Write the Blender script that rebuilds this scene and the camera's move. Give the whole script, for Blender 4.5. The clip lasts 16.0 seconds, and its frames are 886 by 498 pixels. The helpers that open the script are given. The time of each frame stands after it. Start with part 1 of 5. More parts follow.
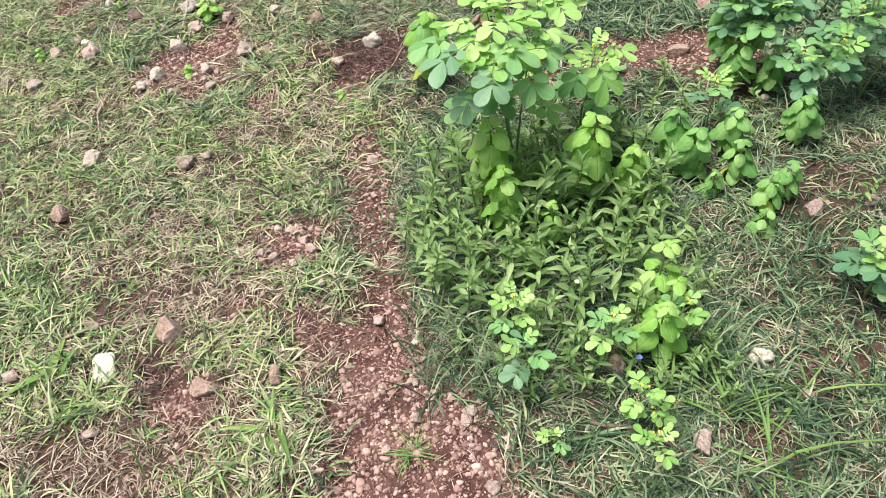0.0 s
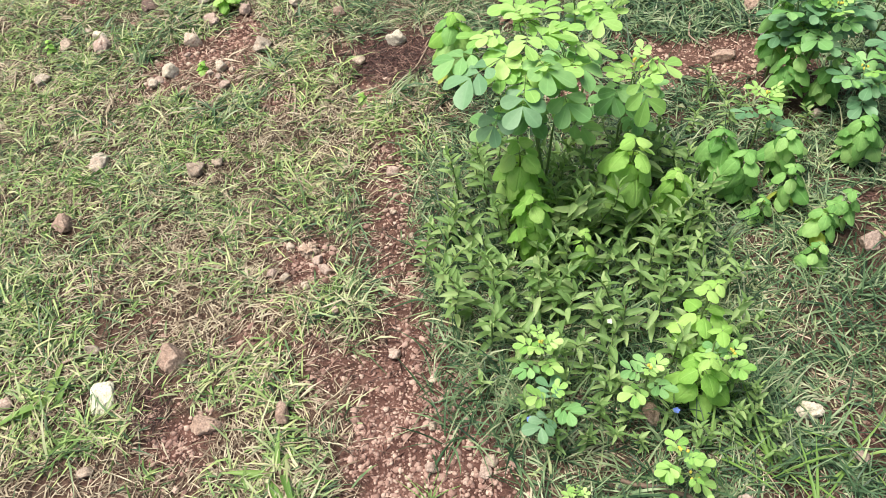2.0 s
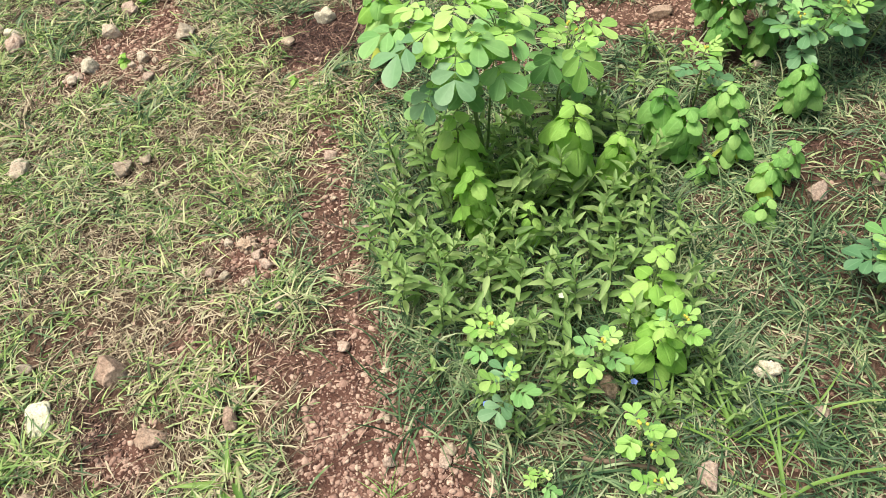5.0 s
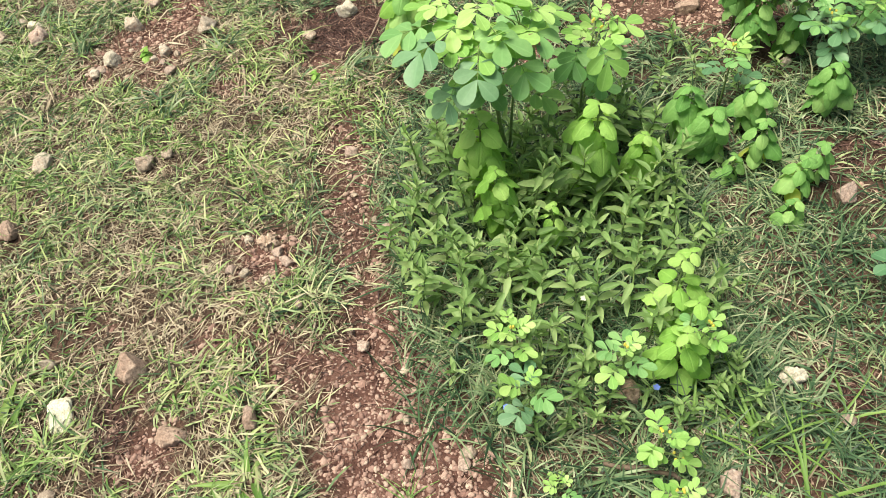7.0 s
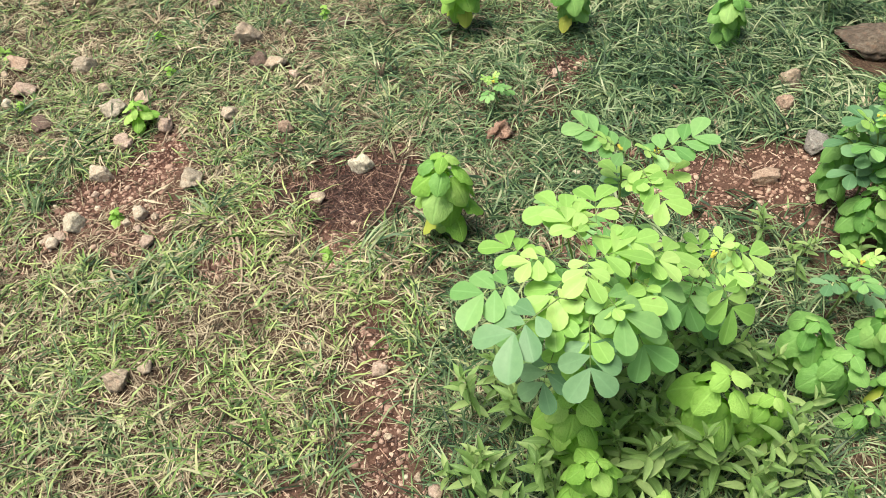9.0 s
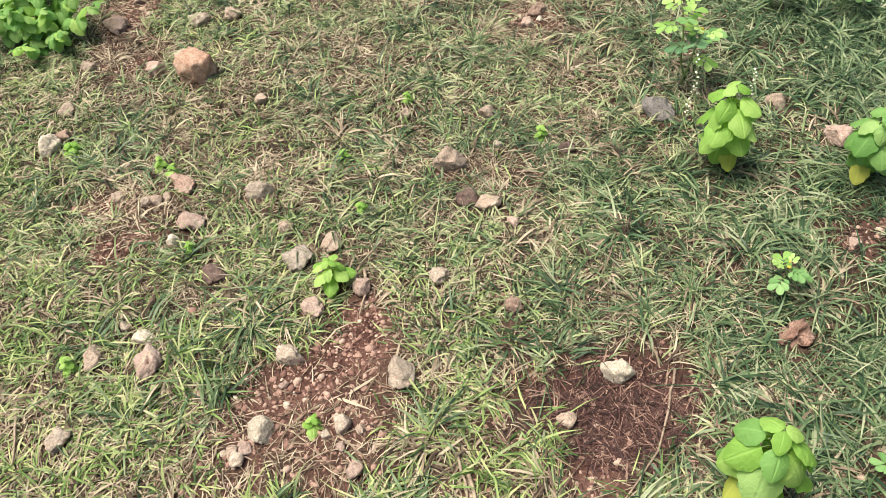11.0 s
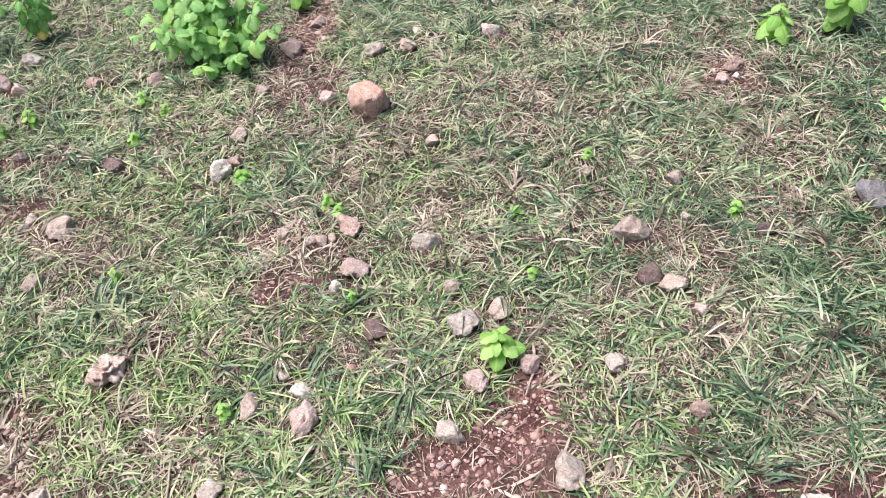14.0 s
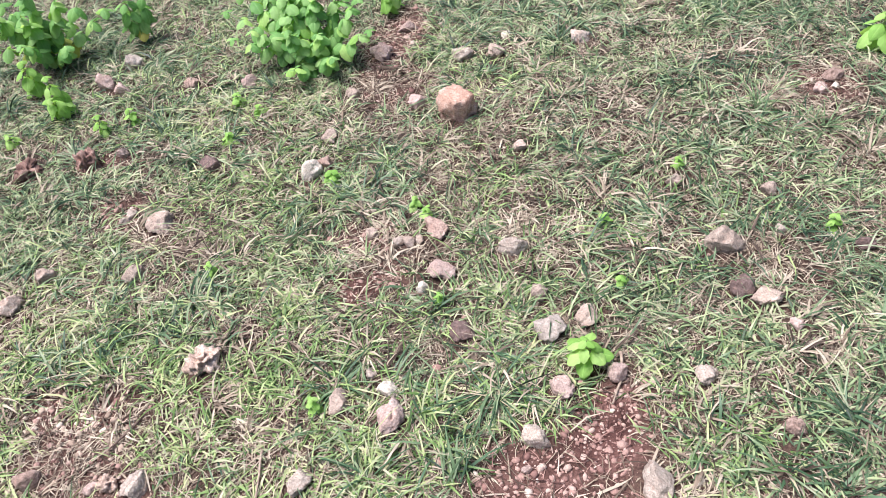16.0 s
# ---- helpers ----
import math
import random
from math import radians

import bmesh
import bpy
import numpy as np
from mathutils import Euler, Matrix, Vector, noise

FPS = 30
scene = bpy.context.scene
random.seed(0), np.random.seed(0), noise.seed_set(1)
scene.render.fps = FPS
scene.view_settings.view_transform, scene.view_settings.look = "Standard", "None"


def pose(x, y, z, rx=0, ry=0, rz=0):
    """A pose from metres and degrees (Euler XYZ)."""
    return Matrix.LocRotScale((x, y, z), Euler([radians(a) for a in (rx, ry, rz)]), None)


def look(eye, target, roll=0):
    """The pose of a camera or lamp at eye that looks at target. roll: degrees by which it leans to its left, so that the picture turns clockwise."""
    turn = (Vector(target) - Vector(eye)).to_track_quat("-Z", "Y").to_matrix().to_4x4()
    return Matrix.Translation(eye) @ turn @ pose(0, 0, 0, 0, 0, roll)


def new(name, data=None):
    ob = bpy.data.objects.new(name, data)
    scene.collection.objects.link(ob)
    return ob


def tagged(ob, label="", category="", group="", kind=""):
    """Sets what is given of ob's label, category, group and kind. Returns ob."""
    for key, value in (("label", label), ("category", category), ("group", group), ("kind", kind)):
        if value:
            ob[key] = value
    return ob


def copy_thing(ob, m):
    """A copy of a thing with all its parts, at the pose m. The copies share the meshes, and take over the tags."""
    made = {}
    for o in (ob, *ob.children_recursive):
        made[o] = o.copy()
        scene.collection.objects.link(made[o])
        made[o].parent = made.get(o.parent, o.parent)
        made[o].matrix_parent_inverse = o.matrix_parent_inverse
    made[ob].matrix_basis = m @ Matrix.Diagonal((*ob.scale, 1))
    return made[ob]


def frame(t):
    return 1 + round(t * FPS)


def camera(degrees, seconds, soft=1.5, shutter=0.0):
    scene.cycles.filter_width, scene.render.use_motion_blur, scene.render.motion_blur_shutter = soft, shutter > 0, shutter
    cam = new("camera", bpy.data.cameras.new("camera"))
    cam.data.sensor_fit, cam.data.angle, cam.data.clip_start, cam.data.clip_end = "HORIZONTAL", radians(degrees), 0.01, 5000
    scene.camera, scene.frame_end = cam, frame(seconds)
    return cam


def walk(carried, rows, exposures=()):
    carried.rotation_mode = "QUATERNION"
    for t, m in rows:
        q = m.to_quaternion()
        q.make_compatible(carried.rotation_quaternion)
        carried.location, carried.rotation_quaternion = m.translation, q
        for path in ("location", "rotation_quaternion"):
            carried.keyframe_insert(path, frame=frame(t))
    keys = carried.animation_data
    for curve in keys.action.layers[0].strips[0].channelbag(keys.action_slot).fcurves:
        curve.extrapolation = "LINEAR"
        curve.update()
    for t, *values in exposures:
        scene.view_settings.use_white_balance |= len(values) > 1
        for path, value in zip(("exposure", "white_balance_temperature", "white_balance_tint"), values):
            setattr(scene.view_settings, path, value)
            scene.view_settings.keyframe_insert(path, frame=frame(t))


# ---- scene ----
cam = camera(58.0, 16.0, soft=0.8)
PATH = [
    (0, (-0.005, -0.001, 1.306), (-0.085, 1.419, -0.1), -5.7),
    (0.5, (-0.087, 0.04, 1.295), (-0.178, 1.448, -0.122), -5.4),
    (1, (-0.07, 0.107, 1.291), (-0.207, 1.489, -0.149), -6.1),
    (1.5, (-0.031, 0.14, 1.302), (-0.181, 1.515, -0.143), -6.5),
    (2, (-0.004, 0.167, 1.296), (-0.144, 1.541, -0.151), -6.2),
    (2.5, (0.015, 0.182, 1.285), (-0.09, 1.552, -0.168), -6.1),
    (3, (0.012, 0.195, 1.279), (-0.07, 1.553, -0.187), -6.5),
    (3.5, (0.008, 0.204, 1.27), (-0.069, 1.547, -0.21), -6.9),
    (3.7, (0.009, 0.207, 1.266), (-0.064, 1.544, -0.219), -6.9),
    (6, (0.047, 0.229, 1.265), (0.02, 1.544, -0.241), -8.9),
    (6.5, (0.051, 0.234, 1.274), (0.033, 1.545, -0.237), -9.0),
    (7, (0.029, 0.247, 1.271), (-0.072, 1.548, -0.245), -9.2),
    (7.5, (0.013, 0.31, 1.25), (-0.178, 1.569, -0.292), -8.4),
    (8, (0.02, 0.43, 1.252), (-0.141, 1.683, -0.299), -7.1),
    (8.1, (0.01, 0.462, 1.247), (-0.125, 1.721, -0.302), -6.6),
    (8.3, (-0.013, 0.541, 1.25), (-0.094, 1.828, -0.278), -5.8),
    (8.5, (-0.064, 0.628, 1.26), (-0.072, 1.955, -0.237), -4.7),
    (8.7, (-0.102, 0.698, 1.273), (-0.067, 2.053, -0.198), -4.4),
    (10.8, (-0.423, 1.369, 1.28), (-0.572, 2.69, -0.214), -8.2),
    (11, (-0.498, 1.418, 1.299), (-0.645, 2.759, -0.177), -6.9),
    (11.4, (-0.62, 1.472, 1.287), (-0.827, 2.838, -0.159), -5.9),
    (11.5, (-0.648, 1.483, 1.296), (-0.876, 2.838, -0.157), -5.9),
    (12, (-0.689, 1.542, 1.31), (-1.048, 2.86, -0.151), -8.1),
    (12.5, (-0.663, 1.561, 1.311), (-1.065, 2.87, -0.147), -9.5),
    (13, (-0.655, 1.568, 1.317), (-1.071, 2.884, -0.131), -9.6),
    (13.5, (-0.652, 1.578, 1.318), (-1.074, 2.894, -0.127), -9.4),
    (14, (-0.643, 1.584, 1.319), (-1.07, 2.904, -0.121), -9.5),
    (14.5, (-0.657, 1.585, 1.326), (-1.089, 2.904, -0.113), -9.6),
    (15, (-0.658, 1.586, 1.319), (-1.145, 2.9, -0.108), -11.0),
    (15.5, (-0.666, 1.573, 1.334), (-1.211, 2.878, -0.079), -12.1),
    (16, (-0.687, 1.563, 1.332), (-1.273, 2.854, -0.078), -12.3),
]
walk(cam, [(t, look(eye, target, roll)) for t, eye, target, roll in PATH], [(0, 1.11, 6400, 9), (3.5, 1.04, 7000, 0), (8.5, 1.02, 7200, -1), (11, 0.98, 7100, 7), (12, 1.12, 5950, 17), (14, 1.15, 5950, 17), (16, 1.2, 5950, 17)])

# ---------------- light ----------------
SUN_AZ, SUN_EL = radians(-100), radians(71)      # azimuth from ahead (+y) towards the right
world = bpy.data.worlds.new("sky")
scene.world = world
world.use_nodes = True
wn = world.node_tree.nodes
sky = wn.new("ShaderNodeTexSky")
sky.sky_type = "NISHITA"
sky.sun_disc = False
sky.sun_elevation, sky.sun_rotation = SUN_EL, SUN_AZ
sky.dust_density, sky.air_density, sky.ozone_density = 4.0, 1.0, 1.0
wn["Background"].inputs["Strength"].default_value = 0.062
world.node_tree.links.new(sky.outputs[0], wn["Background"].inputs["Color"])
sun_data = bpy.data.lights.new("sun", "SUN")
sun_data.energy, sun_data.angle, sun_data.color = 3.3, radians(32), (1.0, 0.96, 0.9)
sun = new("sun", sun_data)
sun.matrix_world = look((6 * math.sin(SUN_AZ) * math.cos(SUN_EL), 6 * math.cos(SUN_AZ) * math.cos(SUN_EL), 6 * math.sin(SUN_EL)), (0, 0, 0))


# ---------------- materials ----------------
def shader(name):
    m = bpy.data.materials.new(name)
    m.use_nodes = True
    return m, m.node_tree.nodes, m.node_tree.links, m.node_tree.nodes["Principled BSDF"]


def ramp(n, stops):
    r = n.new("ShaderNodeValToRGB")
    e = r.color_ramp.elements
    while len(e) < len(stops):
        e.new(0.5)
    for k, (p, c) in zip(e, stops):
        k.position, k.color = p, (*c, 1)
    return r


def noise_node(n, l, scale, detail=4, rough=0.6, coords="Object"):
    tc = n.new("ShaderNodeTexCoord")
    t = n.new("ShaderNodeTexNoise")
    t.inputs["Scale"].default_value, t.inputs["Detail"].default_value, t.inputs["Roughness"].default_value = scale, detail, rough
    l.new(tc.outputs[coords], t.inputs["Vector"])
    return t


def mixer(n, l, fac, a, b, mode="MIX"):
    x = n.new("ShaderNodeMix")
    x.data_type, x.blend_type = "RGBA", mode
    for sock, v in ((x.inputs[0], fac), (x.inputs[6], a), (x.inputs[7], b)):
        if isinstance(v, (int, float)):
            sock.default_value = v
        elif isinstance(v, tuple):
            sock.default_value = (*v, 1)
        else:
            l.new(v, sock)
    return x.outputs[2]


def relief(n, l, b, height, strength, distance):
    k = n.new("ShaderNodeBump")
    k.inputs["Strength"].default_value, k.inputs["Distance"].default_value = strength, distance
    l.new(height, k.inputs["Height"])
    l.new(k.outputs[0], b.inputs["Normal"])


def soil_material():
    m, n, l, b = shader("red_soil")
    big = noise_node(n, l, 2.2, 5)
    mid = noise_node(n, l, 14, 6, 0.7)
    fine = noise_node(n, l, 160, 4, 0.7)
    base = ramp(n, [(0.3, (0.062, 0.03, 0.026)), (0.5, (0.14, 0.071, 0.059)), (0.72, (0.26, 0.147, 0.123))])
    l.new(mid.outputs[0], base.inputs[0])
    grain = ramp(n, [(0.3, (0.62, 0.58, 0.56)), (0.6, (1.0, 1.0, 1.0)), (0.8, (1.35, 1.3, 1.22))])
    l.new(fine.outputs[0], grain.inputs[0])
    col = mixer(n, l, 1.0, base.outputs[0], grain.outputs[0], "MULTIPLY")
    worn = n.new("ShaderNodeAttribute")
    worn.attribute_name = "worn"
    litter = ramp(n, [(0.36, (0.03, 0.02, 0.015)), (0.54, (0.085, 0.058, 0.042)), (0.74, (0.21, 0.15, 0.108))])
    l.new(fine.outputs[0], litter.inputs[0])
    turf_soil = mixer(n, l, 0.22, litter.outputs[0], col)
    col = mixer(n, l, worn.outputs["Fac"], turf_soil, col)
    # open country farther out is overgrown
    wild = n.new("ShaderNodeAttribute")
    wild.attribute_name = "overgrown"
    turf = ramp(n, [(0.35, (0.04, 0.05, 0.02)), (0.5, (0.08, 0.085, 0.04)), (0.65, (0.16, 0.12, 0.075))])
    l.new(mid.outputs[0], turf.inputs[0])
    col = mixer(n, l, wild.outputs["Fac"], col, turf.outputs[0])
    l.new(col, b.inputs["Base Color"])
    b.inputs["Roughness"].default_value = 0.95
    b.inputs["Specular IOR Level"].default_value = 0.15
    relief(n, l, b, fine.outputs[0], 1.0, 0.008)
    return m


def blade_material(name, stops, gloss, translucent, single=0.62, clumped=1.9):
    """Grass: every blade its own hue, with a drift of hue across the field."""
    m, n, l, b = shader(name)
    geo = n.new("ShaderNodeNewGeometry")
    r = ramp(n, stops)
    drift, clump = noise_node(n, l, 3.0, 3), noise_node(n, l, 17.0, 2)
    total = None
    for source, gain, start in ((geo.outputs["Random Per Island"], single, -0.5 * single), (drift.outputs[0], 0.8, -0.4), (clump.outputs[0], clumped, 0.48 - 0.5 * clumped)):
        term = n.new("ShaderNodeMath")
        term.operation = "MULTIPLY_ADD"
        l.new(source, term.inputs[0])
        term.inputs[1].default_value, term.inputs[2].default_value = gain, start
        if total:
            both = n.new("ShaderNodeMath")
            both.operation = "ADD"
            l.new(total, both.inputs[0])
            l.new(term.outputs[0], both.inputs[1])
            total = both.outputs[0]
        else:
            total = term.outputs[0]
    l.new(total, r.inputs[0])
    l.new(r.outputs[0], b.inputs["Base Color"])
    b.inputs["Roughness"].default_value = gloss
    b.inputs["Specular IOR Level"].default_value = 0.27
    if translucent:
        t = n.new("ShaderNodeBsdfTranslucent")
        l.new(r.outputs[0], t.inputs[0])
        x = n.new("ShaderNodeMixShader")
        x.inputs[0].default_value = translucent
        l.new(b.outputs[0], x.inputs[1])
        l.new(t.outputs[0], x.inputs[2])
        l.new(x.outputs[0], n["Material Output"].inputs[0])
    return m


def leaf_material(name, dark, light, tip, gloss=0.5, translucent=0.35, crinkle=0.0):
    """A leaf: paler midrib and side veins, blotches, some variation from leaf to leaf."""
    m, n, l, b = shader(name)
    info = n.new("ShaderNodeObjectInfo")
    r = ramp(n, [(0.0, dark), (0.6, light), (1.0, tip)])
    blotch = noise_node(n, l, 5, 4)
    s = n.new("ShaderNodeMath")
    s.operation = "MULTIPLY_ADD"
    l.new(blotch.outputs[0], s.inputs[0])
    s.inputs[1].default_value, s.inputs[2].default_value = 0.6, -0.3
    s2 = n.new("ShaderNodeMath")
    s2.operation, s2.use_clamp = "ADD", True
    l.new(info.outputs["Random"], s2.inputs[0])
    l.new(s.outputs[0], s2.inputs[1])
    l.new(s2.outputs[0], r.inputs[0])
    # veins from the leaf's own coordinates: x across, y along
    tc = n.new("ShaderNodeTexCoord")
    sep = n.new("ShaderNodeSeparateXYZ")
    l.new(tc.outputs["UV"], sep.inputs[0])
    off = n.new("ShaderNodeMath")
    off.operation = "SUBTRACT"
    l.new(sep.outputs[0], off.inputs[0])
    off.inputs[1].default_value = 0.5
    ab = n.new("ShaderNodeMath")
    ab.operation = "ABSOLUTE"
    l.new(off.outputs[0], ab.inputs[0])
    rib = n.new("ShaderNodeMapRange")
    rib.inputs[1].default_value, rib.inputs[2].default_value, rib.inputs[3].default_value, rib.inputs[4].default_value = 0.015, 0.06, 1, 0
    l.new(ab.outputs[0], rib.inputs[0])
    along = n.new("ShaderNodeMath")
    along.operation = "SUBTRACT"
    l.new(sep.outputs[1], along.inputs[0])
    l.new(ab.outputs[0], along.inputs[1])
    wave = n.new("ShaderNodeMath")
    wave.operation = "MULTIPLY"
    l.new(along.outputs[0], wave.inputs[0])
    wave.inputs[1].default_value = 44
    sn = n.new("ShaderNodeMath")
    sn.operation = "SINE"
    l.new(wave.outputs[0], sn.inputs[0])
    vein = n.new("ShaderNodeMapRange")
    vein.inputs[1].default_value, vein.inputs[2].default_value, vein.inputs[3].default_value, vein.inputs[4].default_value = 0.75, 1.0, 0, 0.22
    l.new(sn.outputs[0], vein.inputs[0])
    mx = n.new("ShaderNodeMath")
    mx.operation = "MAXIMUM"
    l.new(rib.outputs[0], mx.inputs[0])
    l.new(vein.outputs[0], mx.inputs[1])
    half = n.new("ShaderNodeMath")
    half.operation = "MULTIPLY"
    half.inputs[1].default_value = 0.24
    l.new(mx.outputs[0], half.inputs[0])
    pale = tuple(min(1, 1.35 * c + 0.05) for c in light)
    col = mixer(n, l, half.outputs[0], r.outputs[0], pale)
    l.new(col, b.inputs["Base Color"])
    b.inputs["Roughness"].default_value = gloss + 0.08
    b.inputs["Specular IOR Level"].default_value = 0.3
    if crinkle:
        quilt = noise_node(n, l, 9, 2)
        both = n.new("ShaderNodeMath")
        both.operation = "MULTIPLY_ADD"
        l.new(mx.outputs[0], both.inputs[0])
        both.inputs[1].default_value = -0.6
        l.new(quilt.outputs[0], both.inputs[2])
        relief(n, l, b, both.outputs[0], crinkle, 0.006)
    t = n.new("ShaderNodeBsdfTranslucent")
    l.new(mixer(n, l, 1.0, col, (1.15, 1.15, 0.7), "MULTIPLY"), t.inputs[0])
    x = n.new("ShaderNodeMixShader")
    x.inputs[0].default_value = translucent
    l.new(b.outputs[0], x.inputs[1])
    l.new(t.outputs[0], x.inputs[2])
    l.new(x.outputs[0], n["Material Output"].inputs[0])
    return m


def stone_material(name, dark, mid, light, soil=0.35):
    dark, mid, light = [tuple(0.68 * c + 0.32 * sum(q) / 3 for c in q) for q in (dark, mid, light)]
    m, n, l, b = shader(name)
    a = noise_node(n, l, 48, 8, 0.72)
    f = noise_node(n, l, 260, 4, 0.7)
    pit = noise_node(n, l, 90, 2, 0.5)
    r = ramp(n, [(0.3, dark), (0.5, mid), (0.68, light)])
    l.new(a.outputs[0], r.inputs[0])
    g = ramp(n, [(0.3, (0.5, 0.47, 0.45)), (0.55, (1, 1, 1)), (0.75, (1.2, 1.2, 1.2))])
    l.new(f.outputs[0], g.inputs[0])
    col = mixer(n, l, 1.0, r.outputs[0], g.outputs[0], "MULTIPLY")
    st = ramp(n, [(0.52, (0, 0, 0)), (0.7, (soil, soil, soil))])
    l.new(pit.outputs[0], st.inputs[0])
    col = mixer(n, l, st.outputs[0], col, (0.26, 0.12, 0.075))
    info = n.new("ShaderNodeObjectInfo")
    hsv = n.new("ShaderNodeHueSaturation")
    v = n.new("ShaderNodeMapRange")
    v.inputs[3].default_value, v.inputs[4].default_value = 0.82, 1.15
    l.new(info.outputs["Random"], v.inputs[0])
    l.new(v.outputs[0], hsv.inputs["Value"])
    l.new(col, hsv.inputs["Color"])
    l.new(hsv.outputs[0], b.inputs["Base Color"])
    b.inputs["Roughness"].default_value = 0.9
    b.inputs["Specular IOR Level"].default_value = 0.25
    relief(n, l, b, a.outputs[0], 0.9, 0.006)
    return m


def pebble_material(name, stops):
    m, n, l, b = shader(name)
    geo = n.new("ShaderNodeNewGeometry")
    r = ramp(n, stops)
    l.new(geo.outputs["Random Per Island"], r.inputs[0])
    f = noise_node(n, l, 300, 3, 0.7)
    g = ramp(n, [(0.3, (0.7, 0.66, 0.64)), (0.65, (1.1, 1.1, 1.1))])
    l.new(f.outputs[0], g.inputs[0])
    l.new(mixer(n, l, 1.0, r.outputs[0], g.outputs[0], "MULTIPLY"), b.inputs["Base Color"])
    b.inputs["Roughness"].default_value = 0.9
    relief(n, l, b, f.outputs[0], 0.5, 0.002)
    return m


def bark_material(name, dark, light):
    m, n, l, b = shader(name)
    a = noise_node(n, l, 70, 5, 0.7)
    r = ramp(n, [(0.3, dark), (0.7, light)])
    l.new(a.outputs[0], r.inputs[0])
    l.new(r.outputs[0], b.inputs["Base Color"])
    b.inputs["Roughness"].default_value = 0.8
    relief(n, l, b, a.outputs[0], 0.5, 0.002)
    return m


SOIL = soil_material()
GREEN = blade_material("green_blades", [(0.0, (0.045, 0.08, 0.036)), (0.26, (0.12, 0.19, 0.085)), (0.52, (0.255, 0.335, 0.155)), (0.82, (0.375, 0.42, 0.22)), (1.0, (0.44, 0.44, 0.28))], 0.45, 0.2, 1.05, 1.3)
LAWN = blade_material("lawn_blades", [(0.0, (0.07, 0.13, 0.038)), (0.26, (0.165, 0.27, 0.08)), (0.55, (0.3, 0.41, 0.15)), (0.85, (0.42, 0.475, 0.21)), (1.0, (0.53, 0.52, 0.3))], 0.45, 0.25, 1.1, 1.1)
COOL = blade_material("cool_blades", [(0.0, (0.018, 0.042, 0.022)), (0.35, (0.065, 0.125, 0.06)), (0.65, (0.15, 0.22, 0.11)), (0.9, (0.24, 0.3, 0.165)), (1.0, (0.34, 0.37, 0.24))], 0.45, 0.15, 1.05, 1.2)
STRAW = blade_material("straw_blades", [(0.0, (0.055, 0.038, 0.028)), (0.26, (0.17, 0.125, 0.09)), (0.48, (0.275, 0.215, 0.155)), (0.78, (0.385, 0.32, 0.235)), (1.0, (0.48, 0.41, 0.31))], 0.75, 0.1, 1.2, 1.1)
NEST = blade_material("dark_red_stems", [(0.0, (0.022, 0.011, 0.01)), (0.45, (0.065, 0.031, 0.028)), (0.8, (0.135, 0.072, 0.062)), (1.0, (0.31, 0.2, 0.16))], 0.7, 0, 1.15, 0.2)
RED_STRAW = blade_material("red_straw", [(0.0, (0.04, 0.018, 0.015)), (0.4, (0.14, 0.068, 0.055)), (0.75, (0.3, 0.18, 0.145)), (1.0, (0.52, 0.38, 0.31))], 0.75, 0, 1.15, 0.2)
PALE_BLADE = blade_material("pale_blades", [(0.0, (0.3, 0.24, 0.15)), (0.5, (0.5, 0.43, 0.3)), (1.0, (0.66, 0.6, 0.46))], 0.7, 0.15)
BROAD = leaf_material("broad_blade", (0.11, 0.21, 0.05), (0.18, 0.3, 0.075), (0.27, 0.38, 0.12), 0.4)
LIME = leaf_material("lime_leaf", (0.2, 0.4, 0.09), (0.31, 0.52, 0.15), (0.42, 0.6, 0.2), 0.42, 0.36)
YOUNG = leaf_material("young_leaf", (0.3, 0.5, 0.14), (0.4, 0.6, 0.2), (0.48, 0.65, 0.24), 0.45, 0.34)
MID = leaf_material("mid_leaf", (0.14, 0.31, 0.1), (0.21, 0.4, 0.15), (0.29, 0.48, 0.19), 0.42, 0.32)
BLUE_GREEN = leaf_material("blue_green_leaf", (0.085, 0.19, 0.095), (0.13, 0.255, 0.13), (0.19, 0.325, 0.175), 0.38, 0.2)
LANCE = leaf_material("lance_leaf", (0.14, 0.245, 0.08), (0.24, 0.37, 0.135), (0.38, 0.49, 0.22), 0.4, 0.42)
NETTLE = leaf_material("drooping_leaf", (0.24, 0.46, 0.09), (0.36, 0.59, 0.15), (0.47, 0.67, 0.22), 0.5, 0.42, 0.45)
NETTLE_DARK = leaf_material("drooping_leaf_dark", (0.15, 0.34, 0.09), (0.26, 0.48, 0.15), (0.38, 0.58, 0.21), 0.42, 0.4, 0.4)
YELLOWED = leaf_material("yellowed_leaf", (0.38, 0.47, 0.09), (0.48, 0.52, 0.11), (0.56, 0.5, 0.12), 0.6, 0.3)
STEM = bark_material("green_stem", (0.1, 0.18, 0.05), (0.22, 0.28, 0.1))
TWIG = bark_material("twig_bark", (0.16, 0.11, 0.08), (0.42, 0.33, 0.25))
DARK_TWIG = bark_material("dark_twig_bark", (0.07, 0.045, 0.035), (0.22, 0.15, 0.11))
BUD = bark_material("yellow_bud", (0.5, 0.4, 0.05), (0.66, 0.58, 0.12))
BLUE = bark_material("blue_petal", (0.1, 0.16, 0.6), (0.25, 0.36, 0.8))
WHITE_PETAL = bark_material("white_petal", (0.6, 0.62, 0.48), (0.8, 0.8, 0.7))
